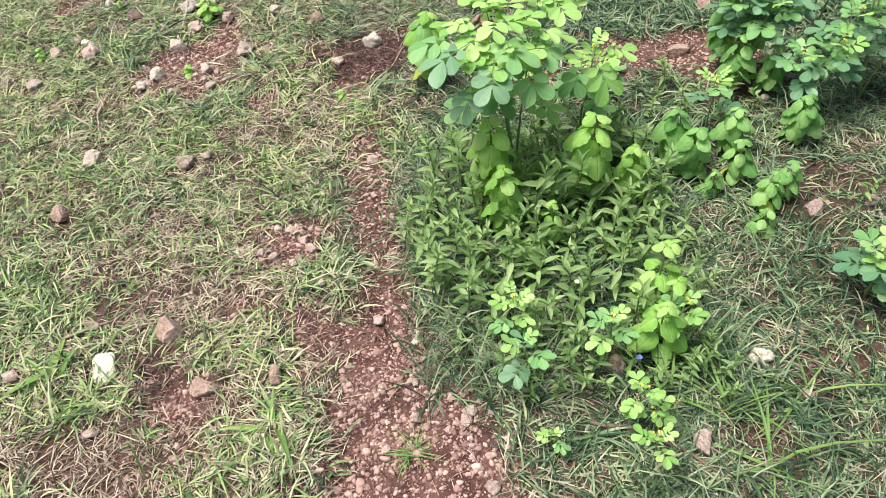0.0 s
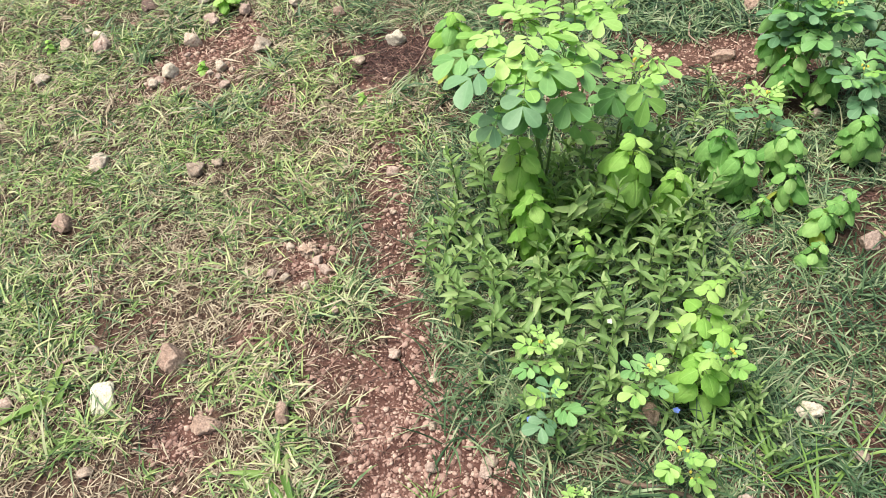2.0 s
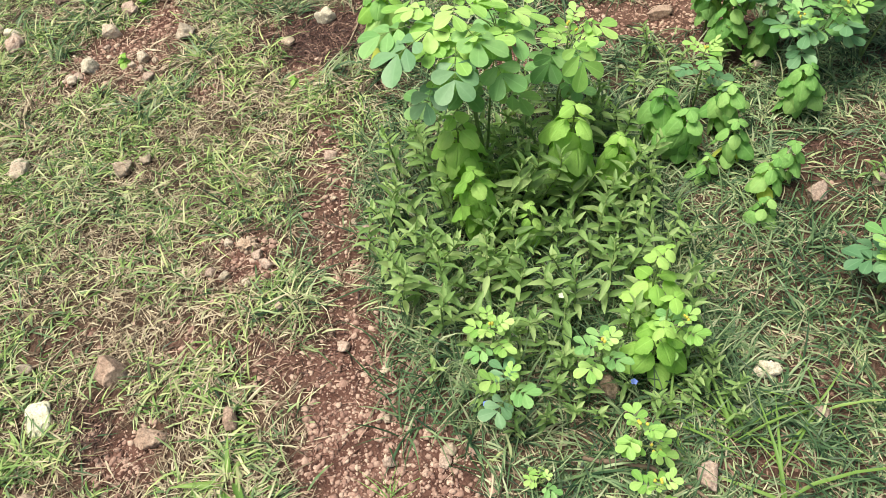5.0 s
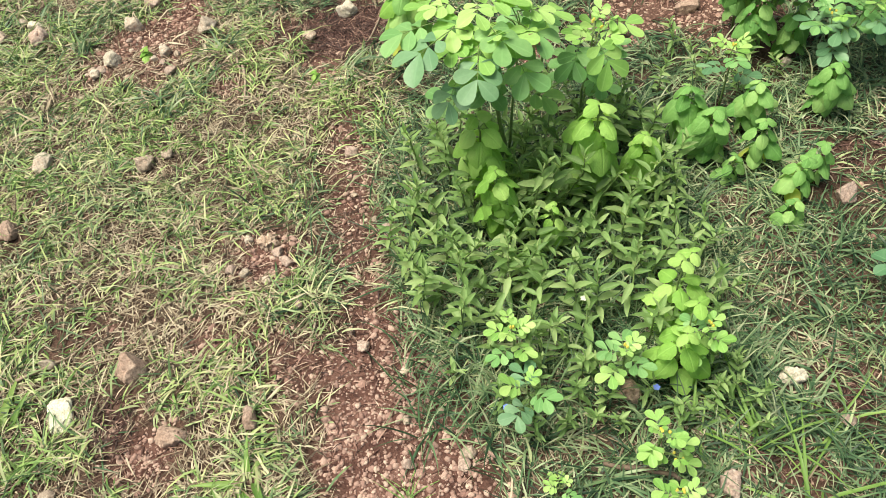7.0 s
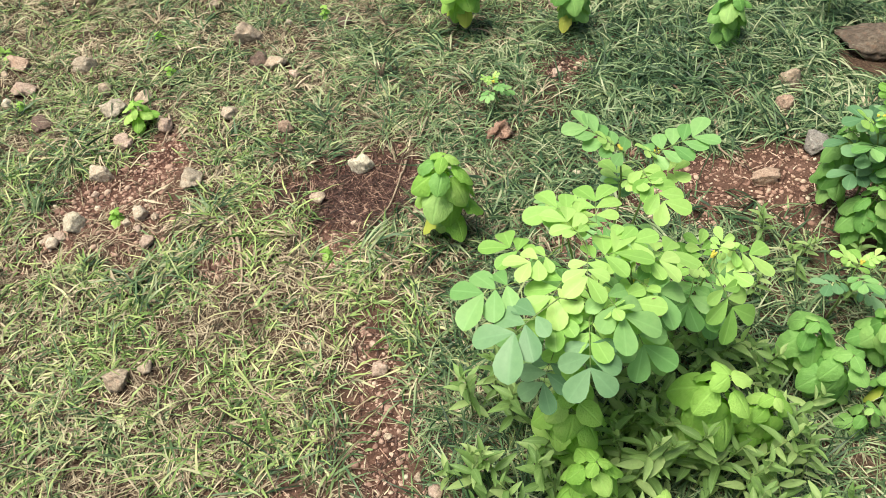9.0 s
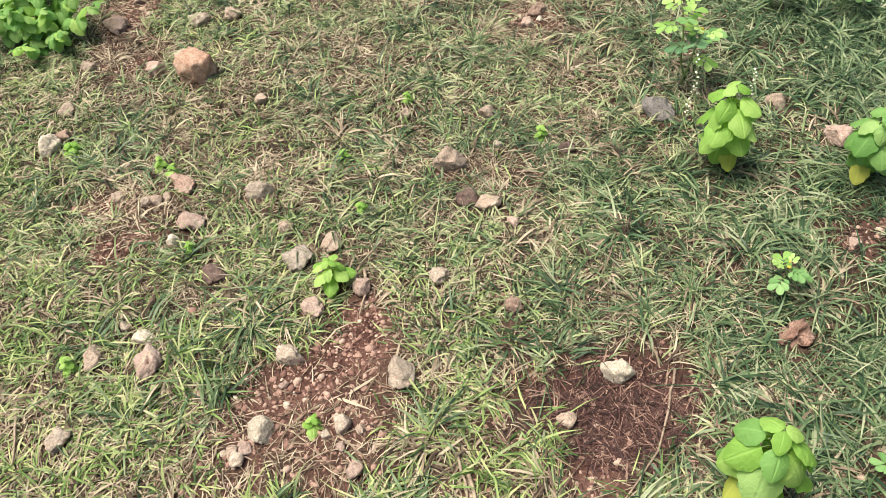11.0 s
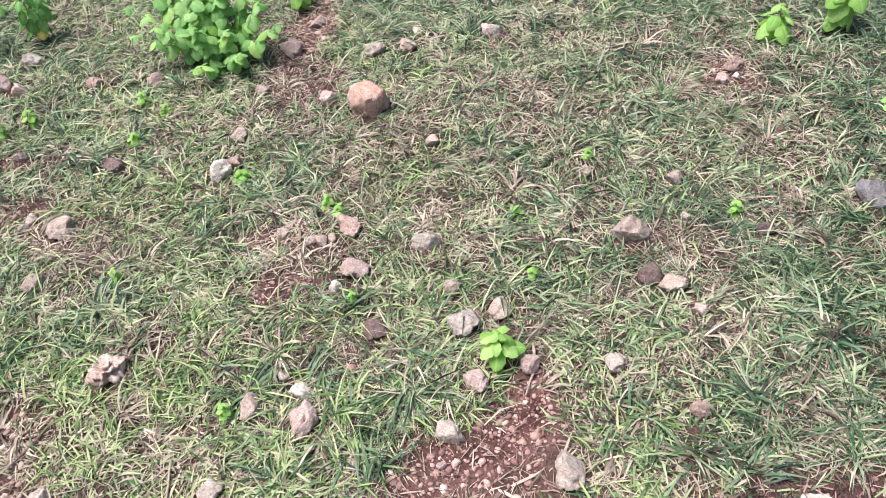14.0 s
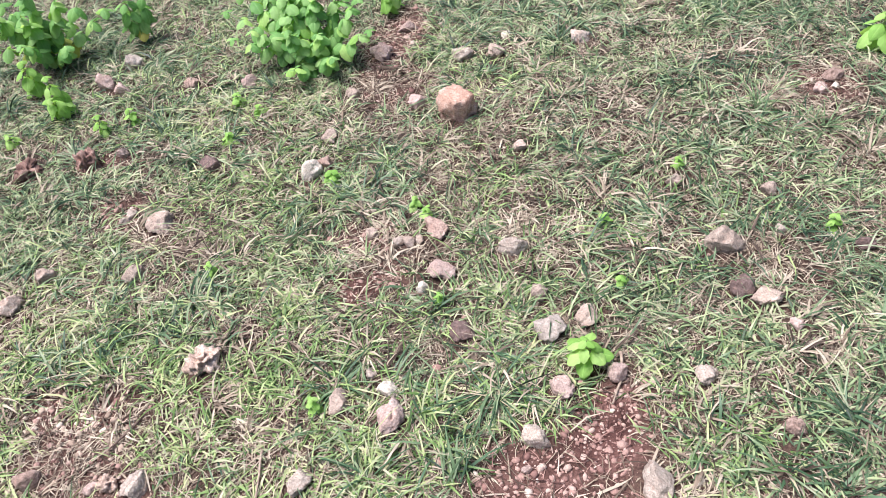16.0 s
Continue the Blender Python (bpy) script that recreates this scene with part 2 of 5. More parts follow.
ROCK = {
    "white": stone_material("white_stone", (0.47, 0.385, 0.28), (0.64, 0.54, 0.405), (0.75, 0.66, 0.51), 0.22),
    "cream": stone_material("cream_stone", (0.5, 0.45, 0.28), (0.68, 0.64, 0.44), (0.78, 0.75, 0.58), 0.12),
    "pale": stone_material("pale_stone", (0.34, 0.25, 0.18), (0.54, 0.42, 0.315), (0.68, 0.57, 0.45), 0.35),
    "tan": stone_material("tan_stone", (0.29, 0.19, 0.13), (0.47, 0.34, 0.245), (0.62, 0.49, 0.38), 0.35),
    "pink": stone_material("pink_stone", (0.3, 0.17, 0.125), (0.48, 0.32, 0.255), (0.63, 0.47, 0.39), 0.35),
    "brown": stone_material("brown_stone", (0.23, 0.125, 0.085), (0.4, 0.245, 0.175), (0.56, 0.4, 0.3), 0.3),
    "dark": stone_material("dark_stone", (0.1, 0.055, 0.045), (0.19, 0.115, 0.095), (0.3, 0.2, 0.165), 0.2),
    "grey": stone_material("grey_stone", (0.29, 0.225, 0.17), (0.44, 0.355, 0.28), (0.57, 0.475, 0.39), 0.16),
    "boulder": stone_material("orange_stone", (0.36, 0.16, 0.085), (0.6, 0.325, 0.2), (0.74, 0.53, 0.39), 0.35),
    "porousred": stone_material("red_clod", (0.14, 0.06, 0.04), (0.32, 0.16, 0.11), (0.5, 0.32, 0.24), 0.5),
    "porouspale": stone_material("pale_clod", (0.32, 0.17, 0.1), (0.54, 0.36, 0.25), (0.72, 0.57, 0.44), 0.4),
    "slab": stone_material("dark_slab", (0.07, 0.045, 0.035), (0.13, 0.09, 0.07), (0.22, 0.17, 0.13), 0.2),
}
ROCK["slate"] = stone_material("slate_stone", (0.16, 0.14, 0.135), (0.27, 0.24, 0.23), (0.39, 0.355, 0.335), 0.08)
ROCK["holed"] = ROCK["pink"]
PATH_GRAVEL = pebble_material("path_gravel", [(0.0, (0.21, 0.115, 0.098)), (0.4, (0.32, 0.2, 0.168)), (0.8, (0.43, 0.295, 0.25)), (0.97, (0.5, 0.37, 0.31)), (1.0, (0.58, 0.46, 0.38))])
GRAVEL = pebble_material("gravel", [(0.0, (0.19, 0.1, 0.083)), (0.35, (0.32, 0.19, 0.155)), (0.75, (0.41, 0.275, 0.225)), (0.95, (0.5, 0.37, 0.305)), (1.0, (0.62, 0.52, 0.43))])
PALE_GRAVEL = pebble_material("pale_gravel", [(0.0, (0.26, 0.19, 0.14)), (0.4, (0.4, 0.31, 0.235)), (0.8, (0.52, 0.42, 0.325)), (1.0, (0.64, 0.55, 0.44))])


# ---------------- the lie of the land ----------------
def lattice(ix, iy, seed):
    h = (ix.astype(np.int64) * 374761393 + iy.astype(np.int64) * 668265263 + seed * 1442695041) & 0x7FFFFFFF
    h = ((h ^ (h >> 13)) * 1274126177) & 0x7FFFFFFF
    return ((h ^ (h >> 16)) & 0xFFFF) / 65535.0


def vnoise(x, y, scale, seed):
    """Smooth value noise, 0 to 1, one cell every `scale` metres."""
    u, v = np.asarray(x, float) / scale, np.asarray(y, float) / scale
    iu, iv = np.floor(u), np.floor(v)
    fu, fv = u - iu, v - iv
    fu, fv = fu * fu * (3 - 2 * fu), fv * fv * (3 - 2 * fv)
    a, b = lattice(iu, iv, seed), lattice(iu + 1, iv, seed)
    c, d = lattice(iu, iv + 1, seed), lattice(iu + 1, iv + 1, seed)
    return (a + (b - a) * fu) * (1 - fv) + (c + (d - c) * fu) * fv


# the worn footpath: x, y, half width
TRAIL = [(-0.12, 0.45, 0.22), (-0.13, 0.7, 0.19), (-0.16, 0.88, 0.14), (-0.18, 1.0, 0.12), (-0.195, 1.11, 0.095), (-0.23, 1.27, 0.055), (-0.26, 1.45, 0.07), (-0.28, 1.62, 0.06), (-0.27, 1.8, 0.03)]
# worn red patches: x, y, half widths, how bare
PATCHES = [(-0.6, 0.93, 0.085, 0.075, 1), (-0.66, 1.0, 0.06, 0.05, 0.8), (-0.43, 1.37, 0.085, 0.075, 0.95), (-0.45, 1.13, 0.17, 0.045, 0.85), (-0.34, 1.09, 0.09, 0.07, 0.75), (0.62, 1.1, 0.08, 0.05, 0.25), (0.72, 0.92, 0.1, 0.05, 0.4), (0.78, 1.25, 0.1, 0.05, 0.2), (-0.72, 1.19, 0.14, 0.025, 0.5), (-0.66, 0.8, 0.14, 0.06, 0.4), (-0.3, 2.19, 0.14, 0.1, 1), (-0.34, 2.07, 0.05, 0.07, 0.9),
           (0.56, 2.09, 0.22, 0.1, 0.62), (0.76, 1.98, 0.12, 0.16, 0.55), (-0.91, 2.16, 0.16, 0.07, 0.6), (0.51, 0.82, 0.06, 0.05, 0.7), (0.88, 1.46, 0.12, 0.07, 0.3), (0.65, 0.94, 0.05, 0.04, 0.7)]
PATCHES_FAR = [(-0.8, 2.38, 0.075, 0.1, 1), (-0.9, 2.22, 0.12, 0.07, 0.75), (-0.9, 2.08, 0.15, 0.05, 0.5), (-1.39, 2.63, 0.055, 0.05, 0.8), (0.26, 2.6, 0.06, 0.05, 0.8), (0.17, 1.99, 0.08, 0.06, 0.8),
               (-0.59, 1.98, 0.05, 0.05, 0.7), (-1.48, 2.8, 0.09, 0.05, 0.5), (-1.66, 3.7, 0.08, 0.14, 0.65), (-1.57, 3.4, 0.1, 0.12, 0.3), (-2.18, 2.81, 0.12, 0.05, 0.55), (-1.88, 2.2, 0.1, 0.07, 0.5),
               (-2.37, 3.0, 0.12, 0.04, 0.55), (-1.75, 2.08, 0.12, 0.05, 0.45), (-0.38, 3.5, 0.07, 0.05, 0.6)]
# straw-coloured, half-dead turf: x, y, half widths
DRY = [(-0.75, 1.4, 0.3, 0.24), (-0.62, 1.12, 0.2, 0.12), (-0.45, 1.75, 0.16, 0.2), (-1.3, 2.75, 0.3, 0.2), (-0.9, 3.35, 0.3, 0.2), (-1.9, 2.75, 0.3, 0.15), (-1.75, 2.14, 0.3, 0.1), (-1.5, 2.45, 0.22, 0.08), (-1.45, 2.2, 0.15, 0.08), (-1.57, 3.42, 0.2, 0.2), (-1.53, 3.2, 0.22, 0.12), (-0.62, 1.5, 0.22, 0.12), (-0.95, 2.15, 0.25, 0.12), (-0.8, 0.8, 0.4, 0.18), (-1.2, 3.2, 0.4, 0.22), (-1.0, 2.9, 0.3, 0.2), (-0.3, 3.3, 0.3, 0.15), (-0.5, 1.22, 0.2, 0.07), (-0.72, 3.6, 0.12, 0.1), (-1.15, 2.0, 0.35, 0.1), (-0.6, 1.85, 0.15, 0.2), (-1.0, 2.45, 0.12, 0.06)]


# fresh yellow-green lawn: x, y, half widths
LUSH = [(-1.25, 2.03, 0.22, 0.2), (-0.72, 1.8, 0.2, 0.13), (-1.5, 2.35, 0.3, 0.2), (-1.02, 2.5, 0.14, 0.12), (-0.33, 1.86, 0.14, 0.16), (-2.15, 2.36, 0.22, 0.2), (-1.83, 2.87, 0.2, 0.2), (-1.2, 2.98, 0.14, 0.08), (-1.36, 2.1, 0.14, 0.1),
        (-1.15, 1.62, 0.2, 0.14), (-0.85, 0.95, 0.12, 0.1), (-2.0, 3.2, 0.2, 0.12), (-1.35, 3.45, 0.12, 0.08), (-0.16, 0.78, 0.1, 0.08)]


def lushness(x, y):
    out = 0.9 * vnoise(x, y, 0.26, 71) + 0.4 * vnoise(x, y, 0.07, 72) - 0.55 + np.where((x < -0.35) & (y < 2.6), 0.42, 0) - np.clip(1.5 * (x + np.where(y > 2, 0.6, 0.1)), 0, 0.6)
    for cx, cy, rx, ry in LUSH:
        out = np.maximum(out, 1.15 - 0.6 * np.hypot((x - cx) / rx, (y - cy) / ry))
    return np.clip(out, 0, 0.92) * np.where(y > 2.4, 0.7, 1)


def bare(x, y):
    """How bare the ground is, 0 to 1."""
    x, y = np.asarray(x, float), np.asarray(y, float)
    wob = 0.055 * (vnoise(x, y, 0.09, 5) - 0.5) + 0.035 * (vnoise(x, y, 0.03, 6) - 0.5)
    out = np.zeros(np.broadcast(x, y).shape)
    for (ax, ay, aw), (bx, by, bw) in zip(TRAIL, TRAIL[1:]):
        k = np.clip(((x - ax) * (bx - ax) + (y - ay) * (by - ay)) / ((bx - ax) ** 2 + (by - ay) ** 2), 0, 1)
        d = np.hypot(x - ax - k * (bx - ax), y - ay - k * (by - ay)) - (aw + k * (bw - aw)) + wob
        out = np.maximum(out, (1.0 if ay < 1.1 else 0.72) * np.clip(0.5 - d / 0.045, 0, 1))
    for cx, cy, rx, ry, s in PATCHES + PATCHES_FAR:
        d = (np.hypot((x - cx) / rx, (y - cy) / ry) - 1.12) * min(rx, ry) + 1.6 * wob
        out = np.maximum(out, s * np.clip(0.5 - d / 0.06, 0, 1))
    return out


def dryness(x, y):
    out = 0.5 * vnoise(x, y, 0.33, 11) + 0.5 * vnoise(x, y, 0.08, 12) - 0.03 - np.clip(0.6 * (x + 0.3), 0, np.where(y < 1.4, 0.18, 0.45))
    for cx, cy, rx, ry in DRY:
        out = np.maximum(out, 1.05 - 0.55 * np.hypot((x - cx) / rx, (y - cy) / ry))
    return np.clip(out, 0, 1)


def level(x, y):
    """Height of the ground."""
    x, y = np.asarray(x, float), np.asarray(y, float)
    return (0.022 * (vnoise(x, y, 0.42, 1) - 0.5) + 0.011 * (vnoise(x, y, 0.13, 2) - 0.5) + 0.005 * (vnoise(x, y, 0.045, 3) - 0.5) + 0.003 * (vnoise(x, y, 0.018, 4) - 0.5)
            - 0.012 * bare(x, y) + 0.3 * (vnoise(x, y, 40, 9) - 0.5) * np.clip((np.hypot(x + 1, y - 2.4) - 6) / 30, 0, 1))


def at(x, y):
    return float(level(np.array([x]), np.array([y]))[0])


def mesh_from(name, verts, faces_flat, sizes, material, smooth=True):
    """A mesh from numpy arrays: points, corner indices and corners per face."""
    me = bpy.data.meshes.new(name)
    me.vertices.add(len(verts))
    me.vertices.foreach_set("co", np.asarray(verts, np.float32).ravel())
    me.loops.add(len(faces_flat))
    me.loops.foreach_set("vertex_index", np.asarray(faces_flat, np.int32))
    me.polygons.add(len(sizes))
    me.polygons.foreach_set("loop_start", np.concatenate([[0], np.cumsum(sizes)[:-1]]).astype(np.int32))
    if smooth:
        me.polygons.foreach_set("use_smooth", np.ones(len(sizes), bool))
    me.update(calc_edges=True)
    me.materials.append(material)
    return me


def axis(lo, hi, step, reach):
    core = np.arange(lo, hi + step / 2, step)
    grow = [step]
    while sum(grow) < reach:
        grow.append(grow[-1] * 1.25)
    g = np.cumsum(grow)
    return np.concatenate([lo - g[::-1], core, hi + g])


# the turf along the walk is dense, with sparser field round it
TURF = [(-1.1, 0.5), (0.85, 0.5), (1.5, 2.3), (1.45, 2.9), (0.85, 3.5), (0.4, 4.15), (-3.7, 4.15), (-2.15, 1.9)]


def beyond(x, y):
    """Metres outside the dense turf; below zero inside it."""
    out = np.full(np.broadcast(x, y).shape, -9.0)
    for (ax, ay), (bx, by) in zip(TURF, TURF[1:] + TURF[:1]):
        out = np.maximum(out, ((by - ay) * (x - ax) - (bx - ax) * (y - ay)) / math.hypot(bx - ax, by - ay))
    return out + 0.5 * (vnoise(x, y, 0.3, 51) - 0.5)


gx, gy = axis(-3.8, 1.7, 0.019, 400), axis(0.2, 4.3, 0.019, 400)
X, Y = np.meshgrid(gx, gy)
V = np.stack([X, Y, level(X, Y)], -1).reshape(-1, 3)
nx, ny = len(gx), len(gy)
i0 = (np.arange(ny - 1)[:, None] * nx + np.arange(nx - 1)[None, :]).ravel()
ground = new("ground", mesh_from("ground", V, np.stack([i0, i0 + 1, i0 + nx + 1, i0 + nx], -1).ravel(), np.full(len(i0), 4), SOIL))
worn_layer = ground.data.attributes.new("worn", "FLOAT", "POINT")
worn_layer.data.foreach_set("value", bare(X, Y).ravel().astype(np.float32))
wild_layer = ground.data.attributes.new("overgrown", "FLOAT", "POINT")
wild_layer.data.foreach_set("value", np.clip((beyond(X, Y) + 0.1) / 0.4, 0, 1).ravel().astype(np.float32))
tagged(ground, "uneven red-brown soil of an open field", "ground", kind="structure")


# ---------------- stones ----------------
def lump(subdiv, seed, rough=0.2, cuts=5, pits=0, blocky=0):
    """A stone of radius about 1: noise, broken flats, pits."""
    bm = bmesh.new()
    bmesh.ops.create_icosphere(bm, subdivisions=max(subdiv, 1), radius=1)
    r = random.Random(seed)
    shift = Vector((r.uniform(-50, 50), r.uniform(-50, 50), r.uniform(-50, 50)))
    planes = []
    for _ in range(cuts):
        d = Vector((r.gauss(0, 1), r.gauss(0, 1), r.gauss(0, 1))).normalized()
        planes.append((d, r.uniform(0.5, 0.82)))
    if blocky == 5:
        planes = [(Vector((0.12, 0.1, 1)).normalized(), 0.7), (Vector((-0.3, -0.8, 0.5)).normalized(), 0.9), (Vector((0.8, -0.5, 0.1)).normalized(), 0.86), (Vector((-0.9, 0.1, 0.3)).normalized(), 0.88)]
    if blocky == 4:
        planes = [(Vector((0.1, -0.05, 1)).normalized(), 0.8), (Vector((0.05, -1, 0.1)).normalized(), 0.86), (Vector((1, 0.15, 0.1)).normalized(), 0.9), (Vector((-1, 0.1, 0.05)).normalized(), 0.9), (Vector((-0.5, -0.6, 0.55)).normalized(), 0.93)]
    holes = [Vector((r.gauss(0, 1), r.gauss(0, 1), abs(r.gauss(0.3, 1)))).normalized() for _ in range(pits)]
    if pits == 1:
        holes = [Vector((0.1, 0.0, 1)).normalized()]
    power = 3 if blocky == 5 else 4
    for v in bm.verts:
        p = v.co.copy()
        if blocky:
            p /= (abs(p.x) ** power + abs(p.y) ** power + abs(p.z) ** power) ** (1 / power)
            p *= 0.86
        p *= 1 + rough * noise.noise(p * 1.3 + shift) + 0.35 * rough * noise.noise(p * 3.7 + shift)
        for d, h in planes:
            over = p.dot(d) - h
            if over > 0:
                p -= d * over * 0.88
        p *= 1 + 0.3 * rough * noise.noise(p * 5.5 + shift) + 0.2 * rough * noise.noise(p * 12 + shift)
        if pits > 1:
            crease = max(0, 1 - 3.2 * abs(noise.noise(v.co * 2.3 + shift)))
            p *= 1 - 0.3 * crease ** 1.5
        for hole in holes:
            gap = (v.co.normalized() - hole).length
            if gap < (0.3 if pits == 1 else 0.24):
                p *= 1 - (0.85 if pits == 1 else 0.55) * (1 - gap / 0.3) ** 0.5
        v.co = p
    for e in bm.edges:
        e.smooth = e.calc_face_angle(0) < 0.5
    return bm


STONE_WORDS = {
    "white": ("stone", "white limestone stone lying in short grass"), "cream": ("stone", "pale cream flat stone tilted up in grass"), "pale": ("stone", "pale buff stone half sunk in turf"),
    "tan": ("stone", "rough tan stone resting among grass blades"), "pink": ("stone", "pinkish sandstone fragment on red soil"), "brown": ("stone", "reddish brown angular stone on worn turf"),
    "dark": ("stone", "dark brown rounded stone lying in grass"), "grey": ("stone", "grey angular stone set in green grass"), "boulder": ("boulder", "rounded orange-brown boulder with rough top in grass"),
    "porousred": ("clod", "red porous clod full of small holes"), "porouspale": ("clod", "pale crumbly porous clod in the grass"), "slab": ("rock_slab", "dark flat rock slab shaded by weeds"),
    "slate": ("stone", "blue-grey angular stone beside bare red soil"), "holed": ("stone", "pinkish stone with a dark hole in it")}
stone_count = 0
STONE_SPOTS = []


def stone(kind, x, y, w, aspect):
    """One stone of its own: width w, seen length over width, set a little into the ground."""
    global stone_count
    stone_count += 1
    STONE_SPOTS.append((x, y, w))
    r = random.Random(stone_count)
    name, words = STONE_WORDS[kind]
    pits = 24 if kind.startswith("porous") else (1 if kind == "holed" else 0)
    bm = lump(4 if w > 0.03 else 3, 40 + stone_count, 0.45 if pits > 1 else 0.32 if kind == "boulder" else 0.24 if kind == "cream" else 0.42, 2 if kind == "boulder" or pits > 1 else 8, pits, {"boulder": 5, "cream": 4}.get(kind, 0))
    tall = {"boulder": 1.15, "cream": 0.35, "slab": 0.3}.get(kind, r.uniform(0.68, 0.92))
    long = min(max(aspect * 1.15 - 0.1, 0.6), 1.6)
    bmesh.ops.scale(bm, vec=(0.67 * w, 0.67 * w * long, 0.72 * w * tall), verts=bm.verts)
    for f in bm.faces:
        f.smooth = True
    me = bpy.data.meshes.new(name)
    bm.to_mesh(me)
    bm.free()
    me.materials.append(ROCK[kind])
    ob = new(name, me)
    ob.matrix_world = pose(x, y, at(x, y) + 0.76 * w * tall * (0.5 if w < 0.035 else 0.32), r.uniform(-8, 8) + (28 if kind == "cream" else 0), r.uniform(-8, 8), 12 if kind == "cream" else r.uniform(-25, 25))
    return tagged(ob, words, "boulder" if kind == "boulder" else "stone", group="stones strewn in the grass")


stone("pink", 0.001, 0.712, 0.022, 1.00)
stone("pink", 0.385, 0.776, 0.037, 1.00)
stone("pink", -0.195, 0.797, 0.017, 1.00)
stone("tan", -0.771, 0.857, 0.024, 0.90)
stone("pink", -0.044, 0.858, 0.019, 1.00)
stone("pink", -0.138, 0.864, 0.022, 0.70)
stone("pink", 0.612, 0.876, 0.021, 1.00)
stone("tan", -0.034, 0.881, 0.024, 0.90)
stone("tan", -0.139, 0.950, 0.016, 1.00)
stone("brown", -0.568, 0.952, 0.041, 0.80)
stone("white", 0.545, 0.965, 0.037, 0.80)
stone("brown", 0.260, 0.963, 0.034, 1.60)
stone("brown", -0.422, 0.970, 0.029, 1.10)
stone("pink", -0.985, 1.005, 0.029, 0.80)
stone("cream", -0.788, 1.011, 0.038, 1.90)
stone("brown", -0.674, 1.098, 0.058, 1.00)
stone("pink", -0.220, 1.115, 0.022, 1.00)
stone("pale", -0.850, 1.138, 0.030, 0.50)
stone("pink", -0.352, 1.225, 0.018, 1.00)
stone("pale", -0.480, 1.326, 0.019, 1.00)
stone("pink", -0.392, 1.352, 0.026, 0.90)
stone("pink", 0.783, 1.367, 0.042, 0.80)
stone("pink", 0.926, 1.389, 0.029, 0.80)
stone("porouspale", -0.436, 1.408, 0.034, 0.95)
stone("pink", -0.175, 1.418, 0.018, 1.20)
stone("pale", -0.482, 1.426, 0.016, 1.00)
stone("tan", -0.202, 1.444, 0.014, 1.00)
stone("pale", -0.43, 1.305, 0.017, 1.00)
stone("pink", -0.412, 1.378, 0.022, 0.90)
stone("pink", -0.505, 1.335, 0.02, 0.90)
stone("brown", -1.057, 1.522, 0.047, 0.90)
stone("tan", -0.252, 1.533, 0.011, 1.00)
stone("pink", -0.263, 1.683, 0.027, 0.80)
stone("tan", -0.770, 1.709, 0.043, 0.90)
stone("tan", -0.716, 1.730, 0.023, 1.00)
stone("pale", -1.040, 1.751, 0.040, 1.30)
stone("pale", 0.795, 1.805, 0.024, 1.00)
stone("brown", -1.909, 2.041, 0.041, 0.90)
stone("porouspale", -1.742, 2.078, 0.034, 1.00)
stone("pink", -1.772, 2.058, 0.022, 1.00)
stone("pink", -0.774, 2.074, 0.029, 0.80)
stone("pale", -1.676, 2.081, 0.044, 1.00)
stone("brown", 0.628, 2.091, 0.054, 0.60)
stone("pale", -0.992, 2.099, 0.024, 1.00)
stone("pale", -1.684, 2.085, 0.032, 1.30)
stone("tan", -1.005, 2.113, 0.023, 1.00)
stone("pale", -1.025, 2.120, 0.013, 1.00)
stone("pink", -0.804, 2.124, 0.017, 1.00)
stone("pink", -0.984, 2.125, 0.023, 1.00)
stone("pale", -0.833, 2.149, 0.017, 1.00)
stone("pale", -1.348, 2.151, 0.034, 1.20)
stone("white", -0.958, 2.158, 0.041, 1.00)
stone("tan", -0.770, 2.158, 0.015, 1.00)
stone("tan", -0.390, 2.165, 0.027, 0.80)
stone("white", 0.214, 2.168, 0.016, 0.80)
stone("pale", -0.809, 2.169, 0.030, 1.00)
stone("slate", 0.78, 2.18, 0.06, 0.80)
stone("white", -0.290, 2.261, 0.050, 0.75)
stone("pink", -0.934, 2.263, 0.016, 1.00)
stone("pale", -0.698, 2.279, 0.042, 1.45)
stone("holed", -1.215, 2.308, 0.045, 1.40)
stone("pale", -0.936, 2.328, 0.048, 0.80)
stone("tan", -1.332, 2.329, 0.033, 1.20)
stone("porousred", 0.054, 2.332, 0.053, 0.85)
stone("brown", 0.77, 2.334, 0.04, 0.60)
stone_count += 1
stone("white", -1.245, 2.378, 0.036, 0.85)
stone("porouspale", -1.675, 2.371, 0.064, 0.95)
stone("pale", -1.293, 2.408, 0.019, 1.00)
stone("tan", 0.816, 2.422, 0.045, 0.70)
stone("brown", -0.480, 2.423, 0.033, 0.80)
stone("pink", -0.903, 2.445, 0.043, 0.90)
stone("tan", -2.262, 2.451, 0.056, 0.80)
stone("pink", -0.796, 2.501, 0.032, 1.00)
stone("pale", -0.633, 2.516, 0.034, 0.90)
stone("tan", -0.821, 2.528, 0.020, 1.40)
stone("dark", -1.130, 2.547, 0.045, 0.80)
stone("tan", -2.231, 2.549, 0.043, 0.80)
stone("slab", 1.107, 2.552, 0.203, 0.75)
stone("pink", 0.238, 2.567, 0.024, 1.00)
stone("grey", -0.950, 2.579, 0.048, 1.00)
stone("tan", -2.002, 2.599, 0.042, 1.00)
stone("tan", -0.881, 2.636, 0.036, 1.40)
stone("white", -1.252, 2.654, 0.024, 1.00)
stone("pink", -0.468, 2.666, 0.023, 1.00)
stone("tan", -0.992, 2.671, 0.033, 0.80)
